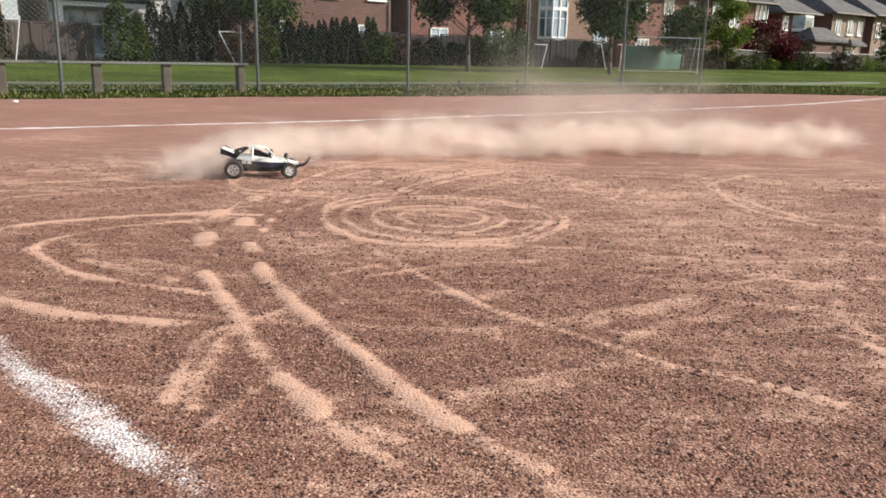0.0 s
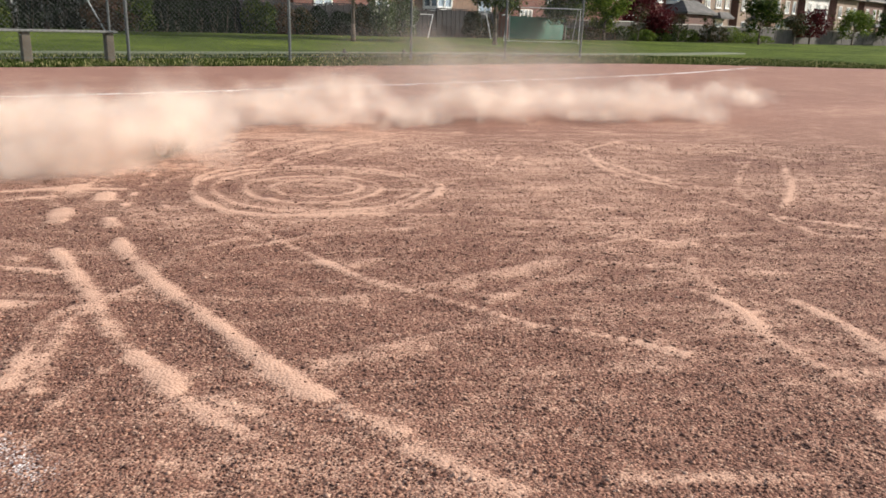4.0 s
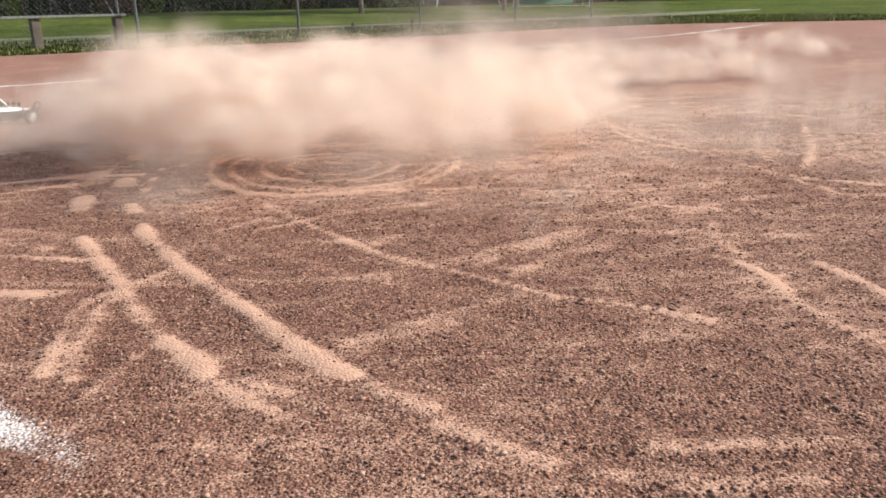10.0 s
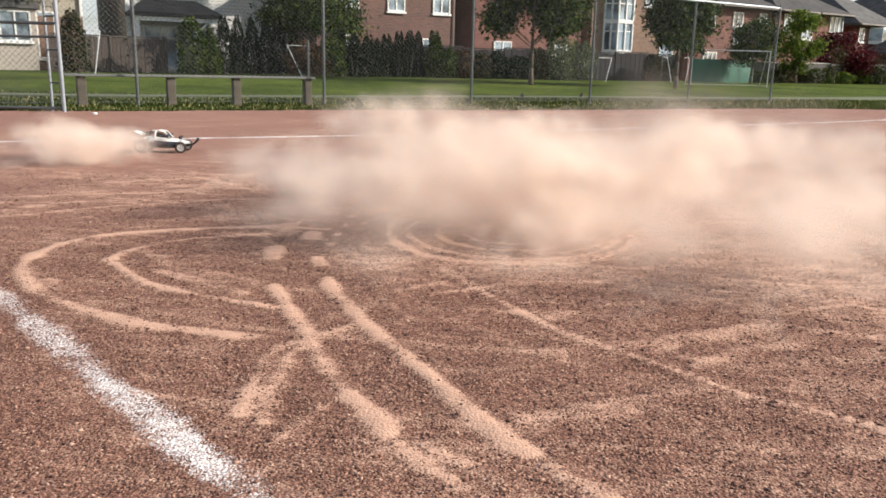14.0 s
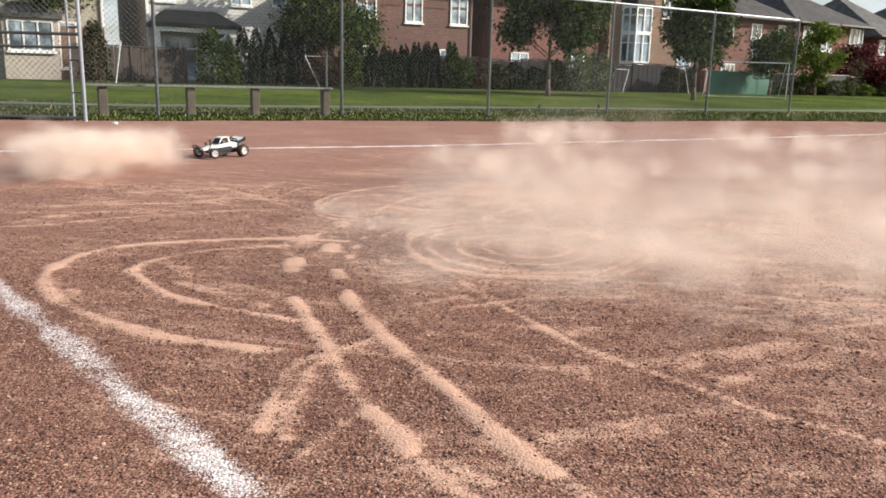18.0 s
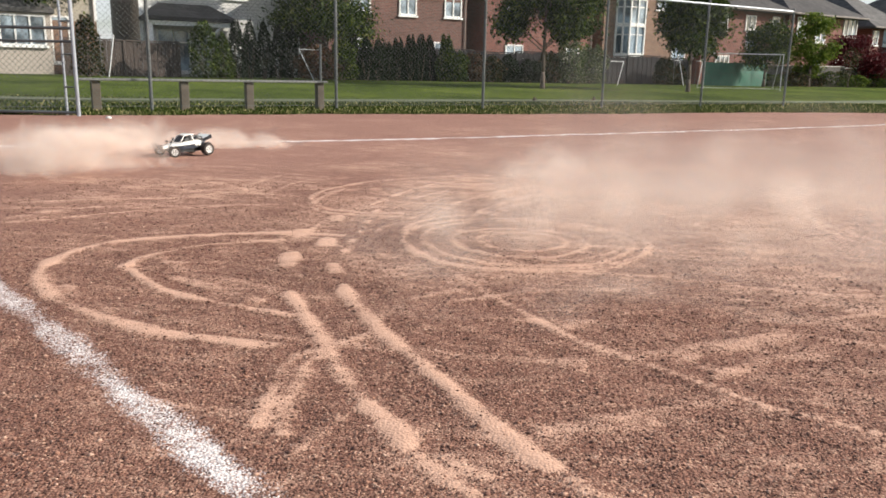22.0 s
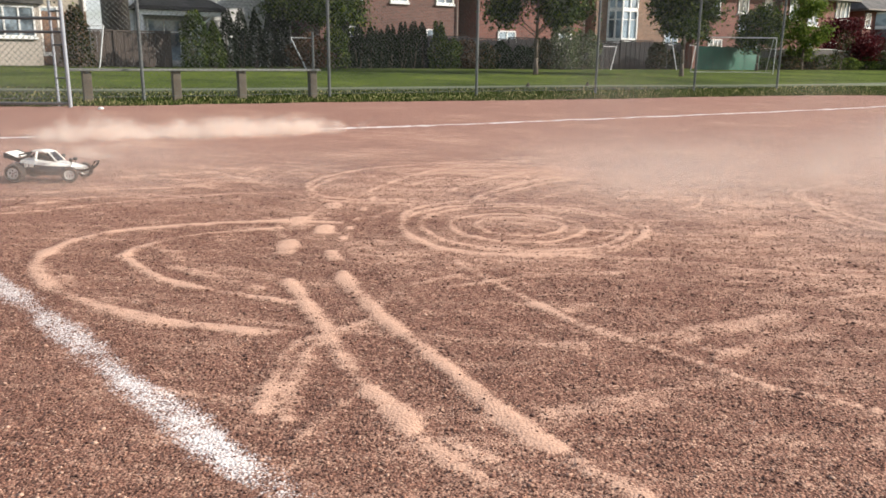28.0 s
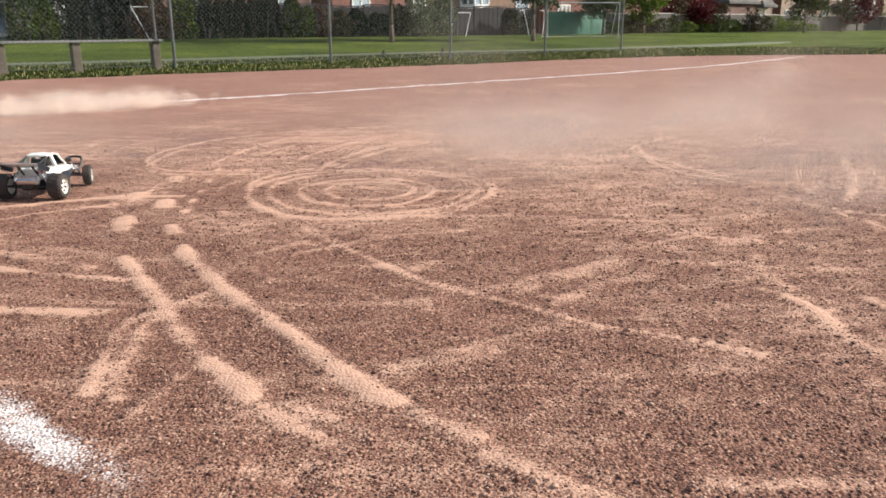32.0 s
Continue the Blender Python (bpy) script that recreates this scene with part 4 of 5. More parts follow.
        for px, py in ((16.93, -0.05), (17.2, -0.38), (17.46, -0.69), (18.05, -0.69), (18.64, -0.69), (18.92, -0.38), (19.17, -0.05)):
            part("bay_mullion", boxm(px - 0.045, px + 0.045, py - 0.045, py + 0.045, z0, z1), M_TRIM, h)
        zt = z0 + (z1 - z0) * 0.7
        part("bay_transom", prism(16.93, 19.17, 0.0, 0.69, 0.55, zt - 0.03, zt + 0.03), M_TRIM, h)
    # the two red houses with one line of eaves
    house("red brick house with a broad dark roof", 24.4, 32.3, 0, 9, M_BRICK_RED, 4.8, M_ROOF, 2.7,
          [(26.05, 3.5, 1.15, 1.05), (28.85, 3.6, 1.0, 0.95), (28.95, 2.45, 0.8, 1.1), (31.4, 3.7, 0.7, 0.9, 1), (26.4, 0.7, 1.3, 1.2, 3), (30.0, 0.8, 1.1, 1.2)])
    house("red brick house with tall white windows", 32.8, 40.6, 0, 9, M_BRICK_RED, 4.8, M_ROOF, 2.7,
          [(36.4, 3.02, 1.2, 1.75), (39.8, 3.6, 1.6, 1.25, 3), (36.2, 0.7, 1.1, 1.2), (39.2, 0.7, 1.3, 1.2), (34.2, 3.4, 1.0, 1.3)])
    # the far row
    h = house("brick house with a projecting glazed bay", 42.6, 47.0, 0, 10, M_BRICK_RED, 4.3, M_ROOF_GREY, 3.2, [(43.1, 3.1, 0.7, 1.05, 1)])
    part("bay", prism(44.2, 46.6, 0.0, 0.7, 0.6, 3.0, 4.25), M_TRIM, h, "white upper bay")
    part("bay_glass", prism(44.16, 46.64, 0.0, 0.73, 0.6, 3.25, 4.1), M_GLASS, h)
    part("garage", boxm(43.8, 48.2, -2.2, -0.02, -0.5, 2.2), M_BRICK_BROWN, h)
    part("garage_roof", hip_roof(43.8, 48.2, -2.2, -0.1, 2.35, 1.0, 0.3), M_ROOF_GREY, h)
    spec = ((50.1, 55.4, M_BRICK_BEIGE, M_ROOF_GREY, 4.6, "tan brick house with a grey hipped roof"), (57.0, 62.4, M_BRICK_BEIGE, M_ROOF_GREY, 4.7, "tan brick house behind a park tree"),
            (64.4, 69.9, M_BRICK_TAN, M_ROOF, 4.8, "brown brick house with white windows"), (71.9, 78.2, M_SIDING, M_ROOF_GREY, 5.0, "pale grey-sided house in the far row"),
            (80.5, 86.8, M_BRICK_BEIGE, M_ROOF, 5.0, "tan brick house with a dark roof"), (89.0, 95.5, M_BRICK_BROWN, M_ROOF_GREY, 5.0, "brown brick house far down the row"), (98.0, 104.5, M_BRICK_RED, M_ROOF, 5.0, "red brick house at the row's end"))
    for x0, x1, wall, roof, eave, label in spec:
        w = x1 - x0
        h = house(label, x0, x1, 0, 10, wall, eave, roof, 2.9,
                  [(x0 + 0.17 * w, 2.95, 0.85, 1.25), (x0 + 0.55 * w, 3.0, 0.95, 1.2), (x0 + 0.85 * w, 3.0, 0.7, 1.2, 1), (x0 + 0.25 * w, 0.7, 1.0, 1.2), (x0 + 0.62 * w, 0.3, 1.5, 1.7, 3)])
        part("door_hood", hip_roof(x0 + 0.4 * w, x0 + 0.84 * w, -0.8, -0.05, 2.2, 0.45, 0.1), roof, h)
        # the left flank's shade is put into a darker brick skin
        part("side_wall", boxm(x0 - 0.02, x0 - 0.004, 0.02, 9.9, -0.4, eave - 0.02), M_BRICK_BROWN, h, "side wall darkened with brown brick for its shade")
    part("chimney", boxm(47.5, 48.1, 6.5, 7.1, 5.0, 8.2, 0.03), M_BRICK_BROWN, h)


build_houses()


def board_fence(name, label, points, height, mat, rail, nearby=True):
    """Upright boards in bays between posts, with a cap rail."""
    f = thing(name, label, "fence", pose(0, 0, 0.15))
    unit = bpy.data.meshes.new("board")
    bm = boxm(-0.5, 0.5, 0.0, 0.02, 0.0, 1.0)
    bm.to_mesh(unit)
    bm.free()
    unit.materials.append(mat)
    verts, faces = [], []
    for a, b in zip(points, points[1:]):
        a, b = Vector((*a, 0)), Vector((*b, 0))
        d = b - a
        ang = math.degrees(math.atan2(d.y, d.x))
        bays = max(1, round(d.length / 2.4))
        w = d.length / bays
        for i in range(bays):
            o = a + d * (i / bays)
            m = pose(o.x, o.y, 0, 0, 0, ang)
            h = height * (1 + 0.03 * math.sin(i * 2.3 + a.x))
            n = 14
            for k in range(n):
                z = h + 0.015 * math.sin(k * 5.1 + i)
                y = 0.012 if k % 2 else 0.0
                x0, x1 = 0.06 + (w - 0.1) * k / n, 0.06 + (w - 0.1) * (k + 0.96) / n
                if nearby:
                    ob = part("board", unit, mat, f)
                    ob.matrix_local = m @ Matrix.LocRotScale(((x0 + x1) / 2, y, -0.3), None, (x1 - x0, 1, z + 0.3))
                    continue
                c = len(verts)
                verts += [m @ Vector(p) for p in ((x0, y, -0.3), (x1, y, -0.3), (x1, y + 0.02, -0.3), (x0, y + 0.02, -0.3), (x0, y, z), (x1, y, z), (x1, y + 0.02, z), (x0, y + 0.02, z))]
                faces += [tuple(c + q for q in f4) for f4 in ((0, 1, 5, 4), (1, 2, 6, 5), (2, 3, 7, 6), (3, 0, 4, 7), (4, 5, 6, 7))]
            part("post", boxm(-0.05, 0.05, -0.03, 0.07, -0.3, h + 0.06, 0.01), mat, f).matrix_local = m
            part("cap_rail", boxm(0.05, w - 0.05, -0.03, 0.06, h + 0.02, h + 0.075), rail, f).matrix_local = m
    if not nearby:
        tagged(part("boarding", mesh_of("boarding", verts, faces), mat, f), kind="stuff")


board_fence("wooden_fence", "dark brown board fence behind the gardens", [beside_row(-13.2, -1.2), beside_row(-8.6, -1.2)], 1.45, M_FENCE, M_FENCE)
board_fence("wooden_fence", "dark stained board fence between garden and park", [beside_row(-2.2, -3.0), beside_row(19.2, -4.2)], 1.5, M_FENCE_DARK, M_FENCE_DARK)
board_fence("wooden_fence", "weathered grey board fence with a pale cap", [beside_row(23.9, -4.0), beside_row(41.0, -4.0)], 1.28, M_FENCE_GREY, M_CAP)
board_fence("wooden_fence", "pale grey board fence along the far gardens", [beside_row(41.1, -4.0), beside_row(70, -5.0), beside_row(115, -9)], 1.3, M_FENCE_GREY, M_CAP, False)


# ---- trees and shrubs ----
def leaf_quads(centres, size, r, flat=0.0):
    n = len(centres)
    a = r.normal(size=(n, 3))
    a /= np.linalg.norm(a, axis=1)[:, None]
    b = np.cross(a, r.normal(size=(n, 3)))
    b /= np.linalg.norm(b, axis=1)[:, None]
    s = (size * r.uniform(0.6, 1.4, n))[:, None]
    a, b = a * s, b * s * 0.62
    c = np.asarray(centres)
    v = np.stack([c - a, c - b * 0.8 + a * 0.1, c + a, c + b * 0.8 + a * 0.1], 1).reshape(-1, 3)
    return fast_mesh("leaves", v, np.arange(4 * n).reshape(-1, 4))


def tree(label, x, y, height, trunk_h, spread, mat, seed, leaves=11000, size=0.085, trunk_r=0.09, category="tree"):
    r = np.random.default_rng(seed)
    t = thing("tree", label, category, pose(x, y, float(lawn_height(x, y)) + 0.03))
    lean = r.uniform(-0.04, 0.04, 2) * height
    top = Vector((lean[0], lean[1], height * 0.8))
    bm = bmesh.new()
    k = 6
    pts = [Vector((top.x * (i / k) ** 1.5, top.y * (i / k) ** 1.5, -0.1 + (top.z + 0.1) * i / k)) for i in range(k + 1)]
    for i in range(k):
        rod(bm, pts[i], pts[i + 1], trunk_r * (1 - 0.14 * i) * (1.25 if i == 0 else 1), trunk_r * (1 - 0.14 * (i + 1)), 8)
    part("trunk", bm, M_BARK, t, smooth=True)
    centres, sizes = [], []
    for i in range(20):
        u = r.random()
        z = trunk_h + (height - trunk_h) * (0.06 + 0.9 * u)
        a = i * 2.4 + r.uniform(-0.4, 0.4)
        reach = spread * (0.35 + 0.65 * math.sin(math.pi * min(1, 0.18 + 0.8 * u))) * r.uniform(0.55, 1.0)
        tip = Vector((math.cos(a) * reach, math.sin(a) * reach, z))
        root = Vector((top.x * 0.5, top.y * 0.5, max(trunk_h * 0.8, z - reach * 0.8)))
        part("limb", rod(bmesh.new(), root, tip, trunk_r * 0.3, trunk_r * 0.08, 5), M_BARK, t)
        centres.append(tip)
        sizes.append(spread * r.uniform(0.26, 0.46))
    pick = r.integers(0, len(centres), leaves)
    c = np.array(centres)[pick] + r.normal(size=(leaves, 3)) * np.array(sizes)[pick][:, None] * np.array((0.62, 0.62, 0.5))
    c[:, 2] = np.clip(c[:, 2], trunk_h * 0.9, height * 1.02)
    part("crown", leaf_quads(c, size, r), mat, t)
    return t


def shrub(name, label, x, y, w, h, mat, seed, leaves=1800, size=0.07, cone=True, category="shrub"):
    r = np.random.default_rng(seed)
    s = thing(name, label, category, pose(x, y, float(lawn_height(x, y)) + 0.03))
    for i in range(4):
        a = i * 1.6 + r.random()
        bm = rod(bmesh.new(), (0.05 * math.cos(a), 0.05 * math.sin(a), -0.1), (w * 0.3 * math.cos(a), w * 0.3 * math.sin(a), h * 0.6), 0.03, 0.012, 5)
        part("stem", bm, M_BARK, s)
    u = r.random(leaves)
    rad = w * 0.5 * (np.clip(1.04 - u, 0, 1) ** 0.42 if cone else np.sqrt(np.clip(1 - (2 * u - 0.8) ** 2 / 1.6, 0.1, 1)))
    a = r.uniform(0, 6.3, leaves)
    q = rad * np.sqrt(r.uniform(0.3, 1.0, leaves)) * (1 + 0.18 * np.sin(a * 3 + u * 9 + seed))
    c = np.column_stack([q * np.cos(a), q * np.sin(a), 0.03 + u * h * (1 + 0.08 * np.sin(a * 2 + seed))])
    part("foliage", leaf_quads(c, size, r), mat, s)


def build_plants():
    tree("young street tree with a thin pale trunk and green crown", 0.93, 32.6, 5.3, 1.75, 1.6, M_LEAF, 1, 24000, 0.095)
    tree("small green tree beside the goal", 7.2, 34.8, 4.3, 1.4, 1.2, M_LEAF, 2, 17000)
    tree("leafy tree before the cream house", -20.9, 33.0, 6.2, 2.9, 1.9, M_LEAF, 3)
    tree("broad green tree between two houses", *beside_row(-2.6, -2.6), 6.4, 1.3, 1.9, M_LEAF, 4, 30000, 0.09, 0.11)
    tree("round green tree behind the goal", *beside_row(22.9, -6.2), 3.6, 1.0, 1.25, M_LEAF, 5, 7000)
    tree("slim yellowish-green tree by the grey fence", *beside_row(28.4, -5.2), 4.3, 0.6, 1.15, M_LIME, 15, 7000)
    tree("dark red ornamental maple above the fence", *beside_row(35.6, -3.4), 3.3, 0.7, 1.7, M_RED_LEAF, 6, 9000)
    tree("green park tree on two thin trunks", *beside_row(44.6, -8.2), 3.9, 1.0, 1.25, M_LEAF, 7, 5000)
    tree("small open-crowned tree on the far lawn", *beside_row(51.5, -8.0), 2.4, 0.8, 0.9, M_SHRUB, 8, 1500)
    tree("young sapling staked beside the far fence", *beside_row(31.2, -6.0), 2.4, 0.5, 0.6, M_SHRUB, 9, 500, 0.07, 0.04)
    tree("young sapling staked beside the far fence", *beside_row(36.4, -6.0), 2.0, 0.5, 0.6, M_SHRUB, 10, 500, 0.07, 0.04)
    tree("young sapling staked beside the far fence", *beside_row(40.5, -6.0), 1.9, 0.5, 0.6, M_SHRUB, 11, 500, 0.07, 0.04)
    for i, (u, hh, m) in enumerate(((60, 3.0, M_RED_LEAF), (69, 3.2, M_LIME), (78, 3.6, M_LEAF), (88, 4.4, M_LEAF), (97, 4.6, M_LEAF), (108, 5.0, M_LEAF))):
        tree("distant garden tree before the far houses" if m is not M_RED_LEAF else "distant dark red garden tree", *beside_row(u, -2.2 - 0.06 * u), hh, 0.7, 1.5, m, 20 + i, 2500, 0.12)
    r = random.Random(5)
    # clipped cedars, near black, before the white house
    for i in range(5):
        shrub("cedar", "dense near-black cedar in a hedge row", *beside_row(-6.6 + i * 0.6, -2.6 + r.uniform(-0.1, 0.1)), 0.95, r.uniform(2.0, 2.25), M_CEDAR, 40 + i, 2600, 0.05, category="hedge")
    for i in range(8):
        shrub("cedar", "dark green cedar growing against the brick house", *beside_row(-1.6 + i * 0.56, -3.6 + r.uniform(-0.15, 0.15)), r.uniform(0.85, 1.1), r.uniform(1.5, 1.95), M_CEDAR, 60 + i, 2200, 0.05, category="hedge")
    spec = ((-12.5, -3.2, 1.3, 2.1, M_SHRUB, True), (-8.1, -3.2, 1.3, 2.1, M_LEAF, False), (-7.3, -3.0, 1.0, 1.7, M_LEAF, True), (-3.4, -3.8, 2.0, 1.35, M_RUSSET, False), (-2.3, -3.9, 1.4, 1.6, M_LEAF, False),
            (2.9, -4.0, 1.0, 2.0, M_LEAF, True), (3.4, -4.2, 1.2, 1.3, M_LEAF, False), (4.4, -4.2, 1.3, 1.25, M_RUSSET, False), (5.3, -4.4, 1.3, 1.1, M_SHRUB, False), (6.2, -4.4, 1.3, 1.2, M_CEDAR, False),
            (7.4, -4.6, 1.6, 1.0, M_CEDAR, False), (8.5, -4.6, 1.2, 1.4, M_SHRUB, False), (9.7, -4.8, 1.7, 2.0, M_PALE_LEAF, False), (11.2, -4.8, 1.6, 1.8, M_PALE_LEAF, False), (16.2, -5.0, 1.2, 1.3, M_SHRUB, False), (17.3, -5.0, 0.9, 1.0, M_SHRUB, False))
    for i, (u, s, w, h, m, cone) in enumerate(spec):
        words = {M_CEDAR: "low dark evergreen shrub before the fence", M_RUSSET: "loose shrub with rust-tinged leaves", M_PALE_LEAF: "pale green shrub in flower by the fence", M_LEAF: "leafy green garden shrub by the fence", M_SHRUB: "loose olive garden shrub by the fence"}[m]
        shrub("shrub", words, *beside_row(u, s), w, h, m, 90 + i, 2600, 0.06, cone)
    for i in range(14):
        u = 25.5 + 2.1 * i
        shrub("shrub", "wild weedy bush at the foot of the grey fence", *beside_row(u + r.uniform(-0.5, 0.5), -4.7), r.uniform(1.2, 2.3), r.uniform(0.5, 1.15), r.choice((M_SHRUB, M_LIME, M_LEAF)), 120 + i, 1500, 0.06, False)
    # woods closing the far side
    q = np.random.default_rng(300)
    k = 9000
    u = q.random(k)
    x, y = 30 + 190 * u, 150 + 60 * u + q.normal(size=k) * 5
    top = 5.5 + 3.5 * np.sin(u * 57) * np.sin(u * 23 + 1) + 2
    c = np.column_stack([x, y, np.clip(q.random(k) ** 0.8 * top, 0.1, None)])
    tagged(part("woods", leaf_quads(c, 0.75, q), M_CEDAR), "dark distant belt of trees closing the park", "woods", kind="stuff")


build_plants()


# ---- goals on the lawn ----
def goal(label, x, y, w, h, d, turn, mat=None):
    g = thing("soccer_goal", label, "goal", pose(x, y, float(lawn_height(x, y)) + 0.02, 0, 0, turn))
    for s in (0, w):
        bm = bmesh.new()
        rod(bm, (s, 0, -0.05), (s, 0, h), 0.024)
        part("upright", bm, M_GOAL, g)
        bm = bmesh.new()
        tube(bm, [(s, 0, h), (s, d * 0.35, h), (s, d, 0.024), (s, 0, 0.024)], 0.016)
        part("side_frame", bm, M_GOAL, g)
    bm = bmesh.new()
    rod(bm, (-0.03, 0, h), (w + 0.03, 0, h), 0.024)
    part("crossbar", bm, M_GOAL, g)
    bm = bmesh.new()
    rod(bm, (0, d, 0.024), (w, d, 0.024), 0.016)
    part("ground_bar", bm, M_GOAL, g)


goal("white tubular soccer goal with slanting back stays", 8.9, 39.6, 3.7, 1.66, 1.0, 3)


def training_frame(label, u, s, span, h, lean):
    """A low bar on one upright with a slanting stay."""
    x, y = beside_row(u, s)
    g = thing("training_frame", label, "frame", pose(x, y, float(lawn_height(x, y)) + 0.02, 0, 0, ROW_TURN))
    part("bar", rod(bmesh.new(), (-span, 0, h), (0.02, 0, h), 0.016), M_GOAL, g)
    part("stay", rod(bmesh.new(), (0, 0, h), (lean, -0.25, -0.03), 0.024), M_GOAL, g)
    part("upright", rod(bmesh.new(), (-span, 0, -0.03), (-span, 0, h), 0.013), M_STEEL, g)


training_frame("low white bar with a slanting stay by the shrub", -11.6, -3.6, 0.5, 1.55, -0.3)
training_frame("low white bar with a leaning stay by the cedars", -4.4, -4.2, -1.0, 1.25, 0.55)
training_frame("low white bar frame before the dark fence", 12.6, -5.6, 0.9, 1.15, -0.55)
training_frame("low white bar frame before the dark fence", 16.4, -5.8, 0.35, 1.3, 0.2)
training_frame("low white bar frame before the dark fence", 18.2, -5.8, 0.5, 1.3, -0.55)


SCREEN_BAY = 1.3


def build_tarp():
    t = thing("green_screen", "green mesh screen stretched on a low frame", "screen", pose(*beside_row(19.3, -4.9), 0.12, 0, 0, ROW_TURN - 2))
    for i in range(5):
        bm = bmesh.new()
        rod(bm, (i * SCREEN_BAY, 0, -0.05), (i * SCREEN_BAY, 0, 1.42), 0.025)
        part("stake", bm, M_STEEL, t)
    for i in range(4):
        bm = bmesh.new()
        bmesh.ops.create_grid(bm, x_segments=10, y_segments=8, size=0.5)
        for v in bm.verts:
            u, w = v.co.x + 0.5, v.co.y + 0.5
            v.co = Vector((i * SCREEN_BAY + u * SCREEN_BAY, -0.03 + 0.03 * math.sin(u * 3.14) * math.sin(w * 5 + i), 0.05 + w * 1.36 - 0.03 * math.sin(u * 3.14) * w))
        bmesh.ops.solidify(bm, geom=bm.faces[:], thickness=0.008)
        part("panel", bm, M_GREEN_TARP, t)


build_tarp()


def build_litter():
    bm = bmesh.new()
    bmesh.ops.create_icosphere(bm, subdivisions=2, radius=0.035, matrix=Matrix.Diagonal((1.2, 0.9, 0.6, 1)))
    for v in bm.verts:
        v.co *= 1 + 0.12 * math.sin(v.co.x * 90) * math.cos(v.co.y * 70)
    tagged(part("stone", bm, M_TRIM, smooth=True), "small white stone lying on the red clay", "stone").matrix_world = pose(-5.62, 10.3, 0.012)
    for x, y in ((0.39, 21.0), (2.06, 22.3)):
        bm = bmesh.new()
        bmesh.ops.create_cone(bm, cap_ends=True, segments=14, radius1=0.06, radius2=0.045, depth=0.09)
        bmesh.ops.create_cone(bm, cap_ends=True, segments=14, radius1=0.03, radius2=0.025, depth=0.05, matrix=Matrix.Translation((0, 0, 0.06)))
        tagged(part("sprinkler_head", bm, M_FENCE), "small dark sprinkler head in the lawn", "sprinkler").matrix_world = pose(x, y, 0.03)


build_litter()


# ---- the buggy ----
M_SHELL = plain("white_lexan", (0.8, 0.79, 0.74), 0.3, 0, 8, 0.06, 0.02, 90)
M_NAVY = plain("navy_panel", (0.028, 0.035, 0.05), 0.32, 0, 8, 0.3, 0.02, 90)
M_BLACK = plain("black_plastic", (0.018, 0.018, 0.018), 0.5, 0, 20, 0.4, 0.1, 120)
M_TYRE = plain("dusty_rubber", (0.045, 0.036, 0.032), 0.9, 0, 20, 0.5, 0.5, 160)
M_RIM = plain("white_nylon_rim", (0.72, 0.71, 0.68), 0.4, 0, 10, 0.1, 0.05, 90)
M_CHROME = plain("bare_metal", (0.6, 0.6, 0.62), 0.25, 0.9, 10, 0.1, 0.05, 90)
M_RED = plain("red_plastic", (0.4, 0.03, 0.03), 0.4, 0, 10, 0.2, 0.05, 90)


def loft(sections):
    """A skin over cross sections: each is a list of (y, z) at its x, mirrored about y = 0."""
    bm = bmesh.new()
    rows = []
    for x, prof in sections:
        pts = [(x, y, z) for y, z in prof] + [(x, -y, z) for y, z in reversed(prof)]
        rows.append([bm.verts.new(p) for p in pts])
    n = len(rows[0])
    for a, b in zip(rows, rows[1:]):
        for i in range(n):
            bm.faces.new((a[i], a[(i + 1) % n], b[(i + 1) % n], b[i]))
    bm.faces.new(rows[0])
    bm.faces.new(tuple(reversed(rows[-1])))
    bmesh.ops.recalc_face_normals(bm, faces=bm.faces)
    return bm


def lathe(profile, seg=24):
    """Turned about the y axis: profile of (y, radius)."""
    bm = bmesh.new()
    rows = [[bm.verts.new((r * math.cos(a), y, r * math.sin(a))) for a in [2 * math.pi * i / seg for i in range(seg)]] for y, r in profile]
    for a, b in zip(rows, rows[1:]):
        for i in range(seg):
            bm.faces.new((a[i], a[(i + 1) % seg], b[(i + 1) % seg], b[i]))
    bmesh.ops.recalc_face_normals(bm, faces=bm.faces)
    return bm


